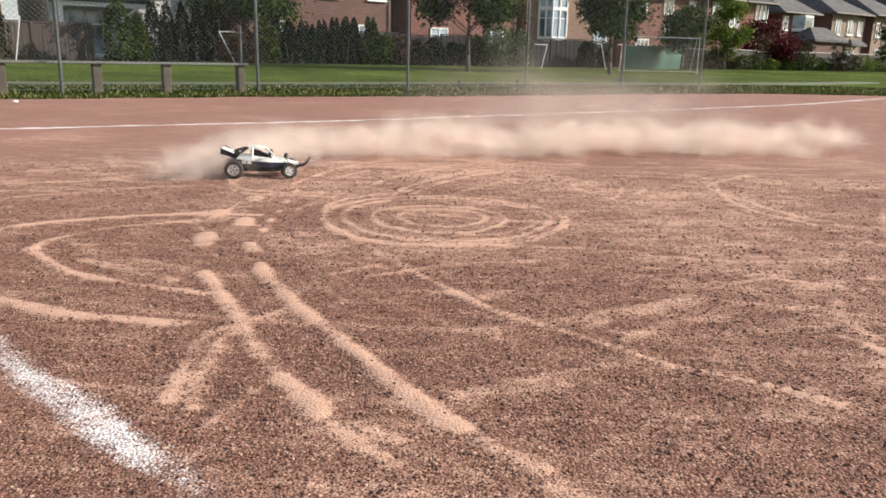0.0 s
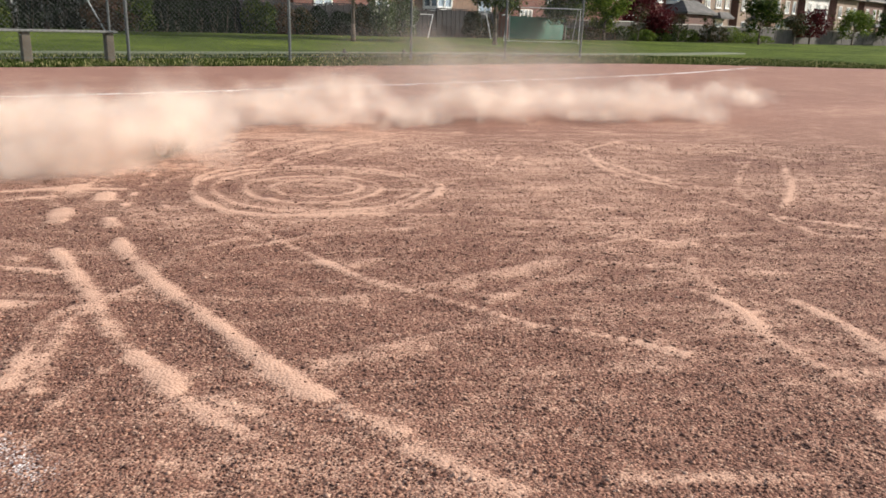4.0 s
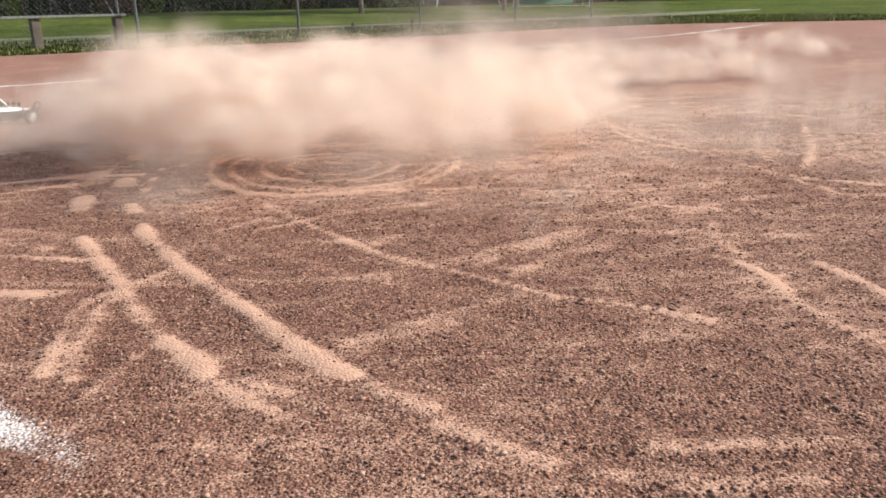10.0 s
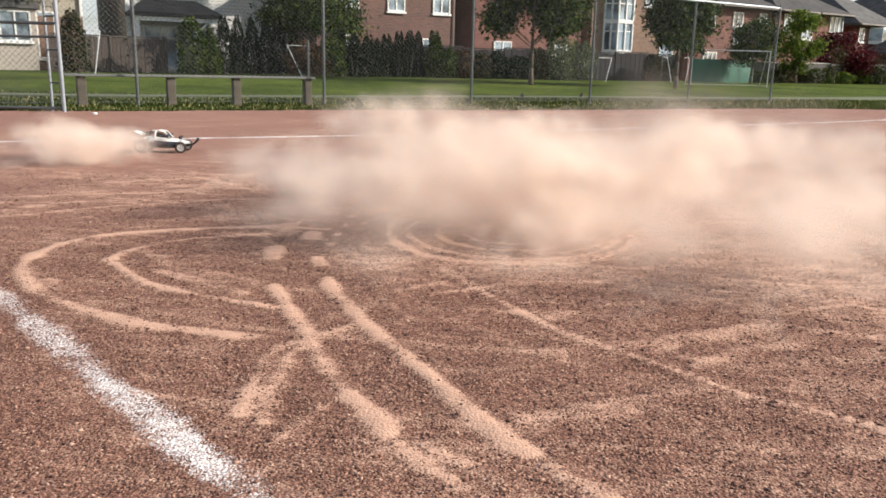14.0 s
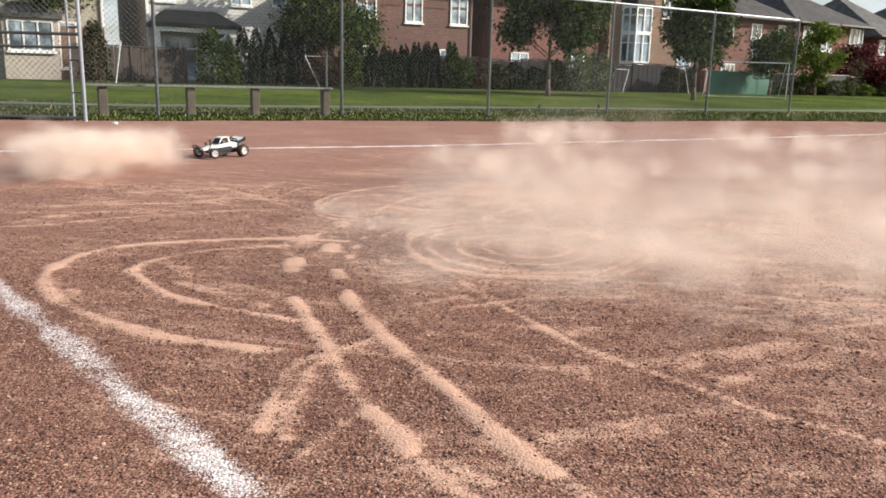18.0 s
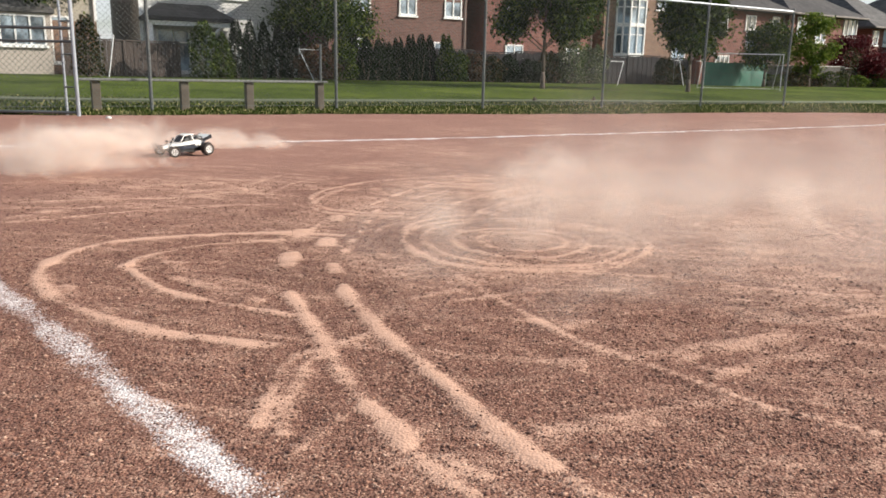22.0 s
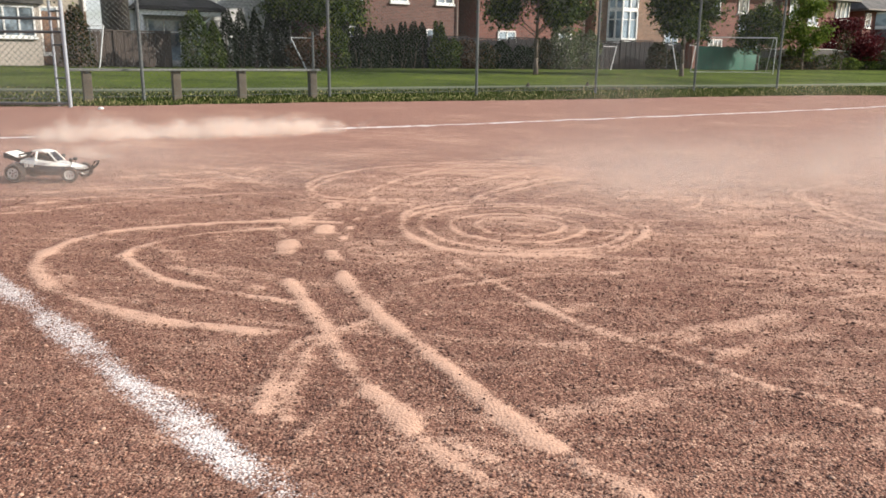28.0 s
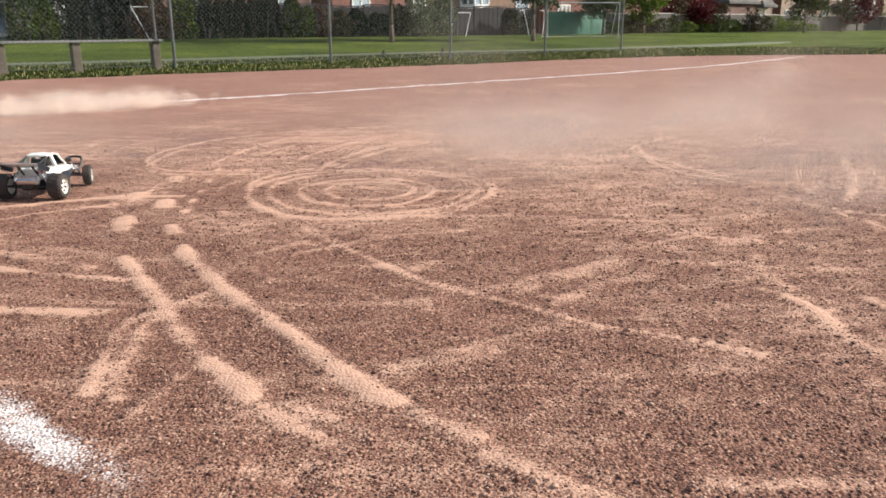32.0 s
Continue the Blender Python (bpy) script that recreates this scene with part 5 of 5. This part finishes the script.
def wheel(car, x, y, r, w, name):
    """An empty hub with tyre and rim; y gives the side."""
    hub = new(name)
    hub.parent = car
    hub.empty_display_size = 0.02
    hub.location = (x, y, r)
    side = 1 if y > 0 else -1
    h = w / 2
    bm = lathe([(-h, r * 0.62), (-h, r * 0.9), (-h * 0.7, r * 0.98), (0, r), (h * 0.7, r * 0.98), (h, r * 0.9), (h, r * 0.62)])
    for i in range(18):
        for k, s in ((0, -1), (1, 1)):
            a = 2 * math.pi * (i + 0.5 * k) / 18
            m = Matrix.Rotation(-a, 4, "Y") @ Matrix.Translation((r * 0.985, s * h * 0.42, 0)) @ Matrix.Diagonal((r * 0.09, h * 0.55, r * 0.13, 1))
            bmesh.ops.create_cube(bm, size=1, matrix=m)
    tyre = part("tyre", bm, M_TYRE, hub)
    bm = lathe([(-h * 0.95, r * 0.62), (-h * 0.2, r * 0.56), (side * h * 0.55, r * 0.5), (h * 0.95, r * 0.64)], 20)
    part("rim", bm, M_RIM, hub)
    bm = bmesh.new()
    bmesh.ops.create_cone(bm, cap_ends=True, segments=20, radius1=r * 0.58, radius2=r * 0.5, depth=h * 0.3, matrix=Matrix.Translation((0, side * h * 0.6, 0)) @ Matrix.Rotation(-side * math.pi / 2, 4, "X"))
    part("rim_disc", bm, M_RIM, hub)
    # solid black discs stand in for the shade inside five rim holes
    for i in range(5):
        a = 2 * math.pi * i / 5
        bm = bmesh.new()
        bmesh.ops.create_cone(bm, cap_ends=True, segments=8, radius1=r * 0.1, radius2=r * 0.1, depth=0.004, matrix=Matrix.Translation((r * 0.34 * math.cos(a), side * h * 0.76, r * 0.34 * math.sin(a))) @ Matrix.Rotation(math.pi / 2, 4, "X"))
        part("rim_hole_disc", bm, M_BLACK, hub)
    bm = bmesh.new()
    bmesh.ops.create_cone(bm, cap_ends=True, segments=6, radius1=r * 0.13, radius2=r * 0.11, depth=0.012, matrix=Matrix.Translation((0, side * h * 0.8, 0)) @ Matrix.Rotation(math.pi / 2, 4, "X"))
    part("wheel_nut", bm, M_CHROME, hub)
    return hub


def build_buggy():
    car = thing("toy_buggy", "radio-controlled off-road buggy, white and navy shell, dusty tyres", "toy car")
    # x forward, rear axle at -0.16, front axle at 0.15
    part("chassis", loft([(-0.19, [(0.02, 0.045), (0.02, 0.075)]), (-0.14, [(0.055, 0.035), (0.055, 0.08)]), (0.05, [(0.062, 0.032), (0.062, 0.075)]), (0.12, [(0.035, 0.036), (0.03, 0.075)]), (0.2, [(0.018, 0.05), (0.016, 0.072)])]), M_BLACK, car, "black plastic tub chassis")
    part("body_shell", loft([(-0.15, [(0.062, 0.082), (0.07, 0.1), (0.06, 0.122), (0.0, 0.126)]), (-0.06, [(0.078, 0.068), (0.08, 0.1), (0.07, 0.122), (0.0, 0.128)]), (0.03, [(0.07, 0.066), (0.07, 0.095), (0.058, 0.112), (0.0, 0.118)]), (0.12, [(0.042, 0.07), (0.042, 0.086), (0.034, 0.098), (0.0, 0.102)]), (0.2, [(0.024, 0.066), (0.024, 0.074), (0.018, 0.082), (0.0, 0.085)])]), M_SHELL, car, "white wedge-nosed body shell")
    for s in (1, -1):
        bm = bmesh.new()
        pts = [(-0.155, 0.0715 * s, 0.084), (-0.06, 0.083 * s, 0.062), (0.04, 0.0735 * s, 0.058), (0.15, 0.038 * s, 0.068), (0.15, 0.039 * s, 0.081), (0.04, 0.0735 * s, 0.088), (-0.06, 0.084 * s, 0.097), (-0.155, 0.0725 * s, 0.108)]
        vs = [bm.verts.new(p) for p in pts]
        for a in range(3):
            bm.faces.new((vs[a], vs[a + 1], vs[6 - a], vs[7 - a]))
        bmesh.ops.recalc_face_normals(bm, faces=bm.faces)
        bmesh.ops.solidify(bm, geom=bm.faces[:], thickness=0.003)
        part("side_panel", bm, M_NAVY, car, "dark navy lower side panel")
        for k in range(2):
            part("number_plate", boxm(-0.118 + k * 0.03, -0.094 + k * 0.03, s * 0.0855, s * 0.0875, 0.083, 0.102), M_SHELL, car, "small white sticker")
    # cabin: roof on pillars, open sides
    part("roof", loft([(-0.085, [(0.044, 0.168), (0.042, 0.173), (0.0, 0.175)]), (-0.03, [(0.05, 0.171), (0.047, 0.177), (0.0, 0.18)]), (0.012, [(0.044, 0.164), (0.041, 0.168), (0.0, 0.17)])]), M_SHELL, car, "white cabin roof")
    for s in (1, -1):
        for n, a, b, r in (("front_pillar", (0.058, 0.052, 0.112), (0.01, 0.042, 0.166), 0.0045), ("middle_pillar", (-0.06, 0.066, 0.122), (-0.056, 0.046, 0.171), 0.007), ("rear_stay", (-0.15, 0.05, 0.122), (-0.083, 0.042, 0.169), 0.005)):
            bm = bmesh.new()
            rod(bm, (a[0], s * a[1], a[2]), (b[0], s * b[1], b[2]), r)
            part(n, bm, M_SHELL if n != "rear_stay" else M_BLACK, car)
    part("driver_seat_tub", loft([(-0.07, [(0.04, 0.12), (0.034, 0.155)]), (-0.03, [(0.044, 0.12), (0.03, 0.15)]), (0.03, [(0.04, 0.115), (0.03, 0.122)])]), M_BLACK, car, "dark cockpit interior")
    bm = bmesh.new()
    vs = [bm.verts.new(p) for p in ((0.056, 0.047, 0.114), (0.056, -0.047, 0.114), (0.012, -0.038, 0.164), (0.012, 0.038, 0.164))]
    bm.faces.new(vs)
    bmesh.ops.solidify(bm, geom=bm.faces[:], thickness=0.002)
    part("windscreen", bm, M_NAVY, car, "dark tinted windscreen")
    bm = bmesh.new()
    tube(bm, [(-0.15, 0.045, 0.12), (-0.16, 0.045, 0.15), (-0.1, 0.045, 0.164)], 0.004)
    tube(bm, [(-0.15, -0.045, 0.12), (-0.16, -0.045, 0.15), (-0.1, -0.045, 0.164)], 0.004)
    tube(bm, [(-0.16, 0.045, 0.15), (-0.16, -0.045, 0.15)], 0.004)
    part("roll_cage", bm, M_BLACK, car)
    # motor, gearbox and rear cover
    part("gearbox", boxm(-0.2, -0.14, -0.03, 0.03, 0.04, 0.09, 0.01), M_BLACK, car)
    bm = bmesh.new()
    rod(bm, (-0.2, -0.05, 0.085), (-0.2, 0.03, 0.085), 0.019, seg=14)
    part("motor", bm, M_CHROME, car, "bare metal motor can")
    part("tail_light", boxm(-0.168, -0.16, -0.06, -0.035, 0.11, 0.125, 0.003), M_RED, car, "small red tail marker")
    # wing
    bm = bmesh.new()
    box(bm, -0.235, -0.165, -0.075, 0.075, 0.148, 0.153)
    for v in bm.verts:
        v.co.z += (-0.2 - v.co.x) * 0.35
    wing = part("wing", bm, M_SHELL, car, "grey-white rear wing")
    for s in (1, -1):
        bm = bmesh.new()
        vs = [bm.verts.new(p) for p in ((-0.238, s * 0.078, 0.138), (-0.15, s * 0.078, 0.112), (-0.135, s * 0.078, 0.128), (-0.232, s * 0.078, 0.172))]
        bm.faces.new(vs)
        bmesh.ops.solidify(bm, geom=bm.faces[:], thickness=0.004)
        part("end_plate", bm, M_NAVY, wing)
        bm = bmesh.new()
        rod(bm, (-0.15, s * 0.03, 0.1), (-0.195, s * 0.03, 0.148), 0.004)
        part("wing_stay", bm, M_BLACK, wing)
    # bumper
    bm = bmesh.new()
    for s in (1, -1):
        tube(bm, [(0.2, s * 0.02, 0.06), (0.235, s * 0.03, 0.066), (0.262, s * 0.034, 0.094), (0.268, s * 0.03, 0.11)], 0.0055)
    tube(bm, [(0.268, 0.03, 0.11), (0.27, 0.0, 0.113), (0.268, -0.03, 0.11)], 0.0055)
    tube(bm, [(0.25, 0.032, 0.08), (0.25, -0.032, 0.08)], 0.004)
    part("bumper", bm, M_BLACK, car, "black tube front bumper")
    # lamps on the nose
    for s in (1, -1):
        bm = bmesh.new()
        rod(bm, (0.13, s * 0.028, 0.096), (0.13, s * 0.03, 0.112), 0.003)
        bmesh.ops.create_uvsphere(bm, u_segments=10, v_segments=8, radius=0.012, matrix=Matrix.Translation((0.13, s * 0.03, 0.12)))
        part("headlamp", bm, M_BLACK, car)
        bm = bmesh.new()
        rod(bm, (0.045, s * 0.066, 0.114), (0.04, s * 0.078, 0.132), 0.0025)
        bmesh.ops.create_uvsphere(bm, u_segments=10, v_segments=8, radius=0.011, matrix=Matrix.Translation((0.04, s * 0.08, 0.136)))
        part("mirror", bm, M_BLACK, car)
        # suspension
        for x, ya, za, yb, zb in ((-0.16, 0.03, 0.055, 0.1, 0.052), (0.15, 0.02, 0.052, 0.092, 0.044)):
            bm = bmesh.new()
            rod(bm, (x - 0.03, s * ya, za), (x, s * yb, zb), 0.005)
            rod(bm, (x + 0.03, s * ya, za), (x, s * yb, zb), 0.005)
            part("wishbone", bm, M_BLACK, car)
            bm = bmesh.new()
            top = (x - 0.01, s * 0.04, 0.13 if x < 0 else 0.1)
            rod(bm, (x, s * yb * 0.8, zb + 0.005), top, 0.004)
            for k in range(6):
                u = 0.25 + 0.1 * k
                p = Vector((x, s * yb * 0.8, zb + 0.005)).lerp(Vector(top), u)
                bmesh.ops.create_icosphere(bm, subdivisions=1, radius=0.0085, matrix=Matrix.Translation(p) @ Matrix.Diagonal((1, 1, 0.45, 1)))
            part("shock_absorber", bm, M_CHROME, car)
    wheels = [wheel(car, -0.16, s * 0.115, 0.053, 0.058, "rear_wheel") for s in (1, -1)] + [wheel(car, 0.15, s * 0.105, 0.045, 0.036, "front_wheel") for s in (1, -1)]
    return car, wheels


BUGGY, WHEELS = build_buggy()
CAR_ROWS = [
    (0, -1.06, 4.57, 9), (0.5, -1.02, 4.46, 17), (1, -0.98, 4.41, 38), (1.5, -0.96, 4.36, 56), (2, -0.95, 4.35, 78), (2.5, -0.94, 4.36, 96), (3, -0.96, 4.38, 113), (3.5, -0.95, 4.4, 137),
    (4.5, -0.95, 4.35, 205), (5.5, -0.99, 4.25, 252), (6.5, -1.01, 4.2, 290), (7, -1.03, 4.3, 305), (8, -1.25, 4.45, 340), (9, -1.6, 4.7, 376), (10, -2.02, 5.0, 410),
]
CAR_ROWS += [
    (10.5, -2.17, 5.11, 422), (11, -2.34, 5.19, 422), (11.5, -2.54, 5.45, 412), (12, -2.7, 5.75, 396), (12.5, -2.76, 5.9, 384), (13, -2.81, 6.04, 377), (13.5, -2.81, 6.14, 373), (14, -2.83, 6.25, 369), (14.5, -2.82, 6.36, 365), (15, -2.81, 6.47, 357), (15.5, -2.79, 6.55, 340),
    (16.5, -2.72, 6.62, 294), (17.5, -2.68, 6.68, 252), (18, -2.72, 6.73, 243), (19, -2.74, 6.74, 236), (20, -2.74, 6.62, 233), (21, -2.78, 6.52, 234),
]
CAR_ROWS += [
    (22, -2.83, 6.32, 238), (23, -2.9, 6.14, 247), (24, -2.96, 5.85, 261), (25, -3.0, 5.5, 279), (25.5, -3.03, 5.36, 290), (26.5, -3.02, 5.02, 326), (27.5, -2.92, 4.66, 358), (28, -2.78, 4.42, 366), (28.5, -2.66, 4.25, 372), (29, -2.45, 4.05, 377),
    (29.5, -2.3, 3.93, 380), (30, -2.14, 3.87, 385), (30.5, -1.97, 3.77, 398), (31, -1.79, 3.69, 414), (31.5, -1.61, 3.61, 433), (32, -1.43, 3.6, 445),
]


# ---- airborne dust ----
def puff_mesh(seed, n, spread, size, peak=1.0, tilt=0.95):
    """A cloud of small soft wisps that lie every way, thick in lobes and thin outside."""
    r = np.random.default_rng(seed)
    lobes = r.normal(size=(9, 3)) * np.array((0.8, 0.55, 0.3)) * spread
    lobes[:, 2] = np.abs(lobes[:, 2]) * 0.9
    k = r.integers(0, 9, n)
    s = r.uniform(0.22, 0.5, 9)[k][:, None] * spread
    c = lobes[k] + r.normal(size=(n, 3)) * s * np.array((1.25, 1, 0.6))
    e = r.normal(size=(n, 3)) * np.array((tilt, 1.15, tilt * 0.6))
    flat = tilt < 0.5
    e[:, 1] = np.where(e[:, 1] < 0, -1, 1) * (0.8 + (1 if flat else 0.35) * np.abs(e[:, 1]))
    if not flat:
        e[:, 0] = np.where(e[:, 0] < 0, -1, 1) * (0.7 + 0.35 * np.abs(e[:, 0]))
    a = np.cross(e, r.normal(size=(n, 3)))
    a /= np.linalg.norm(a, axis=1)[:, None]
    b = np.cross(a, e)
    b /= np.linalg.norm(b, axis=1)[:, None]
    q = size * r.uniform(0.6, 1.5, n)
    w = np.arange(8) * (2 * math.pi / 8)
    rim = a[:, None] * np.cos(w)[:, None] + b[:, None] * np.sin(w)[:, None]
    up = np.cross(a, b)[:, None] * (0.05 if flat else 0.1)
    rim = (rim + up * np.sin(2 * w)[:, None]) * (q[:, None] * r.uniform(0.75, 1.2, (n, 8)))[..., None] * np.array((1.25, 1.0, 0.75))
    v = np.concatenate([c[:, None], c[:, None] + rim], 1).reshape(-1, 3)
    f = np.array([(0, 1 + i, 1 + (i + 1) % 8) for i in range(8)])
    f = (f[None] + 9 * np.arange(n)[:, None, None]).reshape(-1, 3)
    me = fast_mesh("dust", v, f)
    me.attributes.new("thick", "FLOAT", "POINT").data.foreach_set("value", np.tile([peak] + [0.0] * 8, n).astype(np.float32))
    me.materials.append(M_DUST)
    return me


PUFFS = []


def puff(mesh, t0, x, y, z, vx, vy, rise, turn, slow=9.0, life=40.0):
    """Dust thrown up at t0 that climbs out of the ground, drifts, and settles after its life."""
    ob = new("dust_cloud", mesh)
    tagged(ob, "pale orange dust hanging in the air over the field", "dust", "dust over the field", "stuff")
    turn = turn % 50 - 25 + (180 if turn > 180 else 0)
    rows = []
    times = {0.0, 1.0, 2.5, 4.5, 6.5, 9.0, 12.0, 15.0, 18.0, 22.0, 27.0, 32.0}
    times |= {t for t in (t0 - 0.4, t0, t0 + 0.5, t0 + 1.2, t0 + life, t0 + life + 2.5, t0 + life + 5) if 0 < t < 32}
    for t in sorted(round(t, 2) for t in times):
        a = t - t0
        if a < 0:
            rows.append((t, pose(x, y, -1.3, 0, 0, turn)))
            continue
        g = slow * (1 - math.exp(-a / slow))
        lift = z * (1 - math.exp(-a / 0.9)) + rise * g - 0.25 * math.exp(-a / 0.35)
        if a > life:
            lift -= 0.16 * (a - life)
        rows.append((t, pose(x + vx * g, y + vy * g, max(lift, -1.5), 0, 0, turn + 1.0 * g)))
    PUFFS.append((ob, rows))


def build_dust():
    r = random.Random(11)
    u = r.uniform
    small = [puff_mesh(200 + i, 42, 0.17, 0.115) for i in range(8)]
    big = [puff_mesh(230 + i, 46, 0.25, 0.17) for i in range(8)]
    haze = [puff_mesh(330 + i, 36, 0.42, 0.22, 0.5, 0.6) for i in range(6)]
    dense = [puff_mesh(360 + i, 46, 0.1, 0.07) for i in range(5)]
    thin = [puff_mesh(260 + i, 22, 0.42, 0.3, 0.5, 0.3) for i in range(6)]
    # the old bank beyond the rings
    for i in range(46):
        f = (i / 45) ** 0.9
        x, y = -1.7 + 4.4 * f + u(-0.1, 0.1), 5.3 + 1.1 * f + u(-0.15, 0.2)
        puff(r.choice(small), -3.0, x, y, u(-0.05, 0.1), u(0.02, 0.17), u(-0.02, 0.06), u(0.0, 0.03), u(0, 360), 14, u(14, 24))
    for i in range(9):
        f = u(0.3, 0.85)
        puff(r.choice(thin), -3.0, -1.7 + 4.4 * f, 5.5 + 1.1 * f + u(0.0, 0.3), u(0.1, 0.5), u(0.03, 0.15), u(0.0, 0.06), u(0.0, 0.02), u(0, 360), 14, u(12, 18))
    # thrown up while the buggy turns on the spot
    for i in range(72):
        t0 = -1.0 + 9.4 * (i / 71) ** 0.9
        late = min(1, max(0, (t0 - 1.6) / 2))
        spin = 0.1 + 0.24 * late
        x, y = -1.52 + 0.25 * late + u(-spin, spin), 4.4 - 0.25 * late + u(-spin, spin)
        vx, life = u(0.05, 0.4) + 0.1 * (t0 < 4.5), u(5.5, 9.5)
        if t0 < 0:
            x, y = x + 0.15, y + 0.4
        if t0 < 2.2:
            vx, life = u(-0.12, 0.03), u(5, 8)
        puff(r.choice(small if i % 3 else big), t0, x, y, u(0.0, 0.14) + 0.2 * late * r.random() + 0.06 * late, vx, u(-0.2, -0.03) * (0.3 + 0.7 * late), u(0.0, 0.014), u(0, 360), 13, life)
    for i in range(14):
        puff(r.choice(small), 2.3 + 2.4 * i / 13, -1.5 + 0.9 * i / 13 + u(-0.1, 0.1), u(3.7, 4.1), u(-0.08, 0.08), u(-0.04, 0.1), u(-0.04, 0.02), u(0.0, 0.01), u(0, 360), 10, u(4, 6))
    # the tight puff at the rear wheels
    for i in range(12):
        puff(r.choice(dense), -0.9 + 3.6 * i / 11, -1.36 + u(-0.07, 0.05) - 0.05 * (i % 3), 4.5 + u(-0.1, 0.08), u(0.02, 0.14), u(-0.1, -0.02), u(-0.02, 0.03), u(0.0, 0.02), u(0, 360), 6, u(1.8, 3.0))
    # the thinning cloud that hangs over the rings
    for i in range(38):
        puff(r.choice(haze), u(7.5, 13.0), u(-0.3, 3.0), u(2.9, 4.6), u(-0.12, 0.12), u(0.0, 0.05), u(-0.04, 0.02), u(0.0, 0.012), u(0, 360), 12, u(8.5, 14))
    # along the way to the left side
    for i in range(8):
        f = i / 7
        puff(r.choice(small), 8.0 + 3.0 * f, -1.2 - 0.6 * f + u(-0.2, 0.2), 4.2 + 0.5 * f + u(-0.2, 0.2), u(0.0, 0.1), u(0.1, 0.3), u(-0.14, -0.03), 0.01, u(0, 360), 9, u(3, 6))
    # behind the buggy on the left
    for i in range(30):
        f = i / 29
        puff(r.choice(small), 11.2 + 5.6 * f, -3.1 - 0.05 * f + u(-0.25, 0.2), 5.6 + 0.3 * f + u(-0.3, 0.3), u(0.0, 0.2), u(-0.06, 0.015), u(-0.15, 0.03), u(0.0, 0.012), u(0, 360), 9, u(5, 11))
    # low bank trailing towards the chalk line
    for i in range(22):
        f = i / 21
        puff(r.choice(small), 15.8 + 7.0 * f, -4.1 + 2.1 * f + u(-0.2, 0.2), 6.5 + 1.1 * f + u(-0.15, 0.15), u(-0.09, 0.05), u(0.0, 0.04), u(-0.005, 0.01), u(0.0, 0.003), u(0, 360), 10)
    # a thin veil left over the field
    for i in range(14):
        puff(r.choice(thin), u(7, 14), u(0.3, 3.8), u(4.2, 7.5), u(-0.15, 0.1), u(-0.01, 0.12), u(-0.05, 0.02), u(0.0, 0.01), u(0, 360), 14, u(9, 24))
    veil = [puff_mesh(290 + i, 22, 0.6, 0.5, 0.5, 0.25) for i in range(4)]
    for i in range(15):
        puff(r.choice(veil), u(15, 22), u(0.2, 4.0), u(3.3, 5.8), u(-0.3, -0.02), u(-0.01, 0.06), u(-0.02, 0.02), u(0.0, 0.008), u(0, 360), 14)
    for i in range(8):
        puff(r.choice(veil), u(25.5, 27.5), u(-3.2, 2.0), u(3.6, 5.6), u(-0.3, -0.04), u(0.0, 0.08), u(-0.05, 0.02), u(0.0, 0.01), u(0, 360), 14)


build_dust()


def motions():
    walk(BUGGY, [(t, pose(x, y, 0.004, 0, 0, a)) for t, x, y, a in CAR_ROWS])
    for w, s in zip(WHEELS, (1, 1, 1, 1)):
        x, y, z = w.location
        front = x > 0
        rows = []
        for i in range(0, 321, 2):
            t = i / 10
            steer = 0.0
            if front:
                steer = 18 if t < 4 else (-20 if 14.5 < t < 24 else 14)
            rows.append((t, pose(x, y, z, 0, (t * (70 if front else 210)) % 360, steer if front else 0)))
        walk(w, rows)
    for ob, rows in PUFFS:
        walk(ob, rows)


motions()
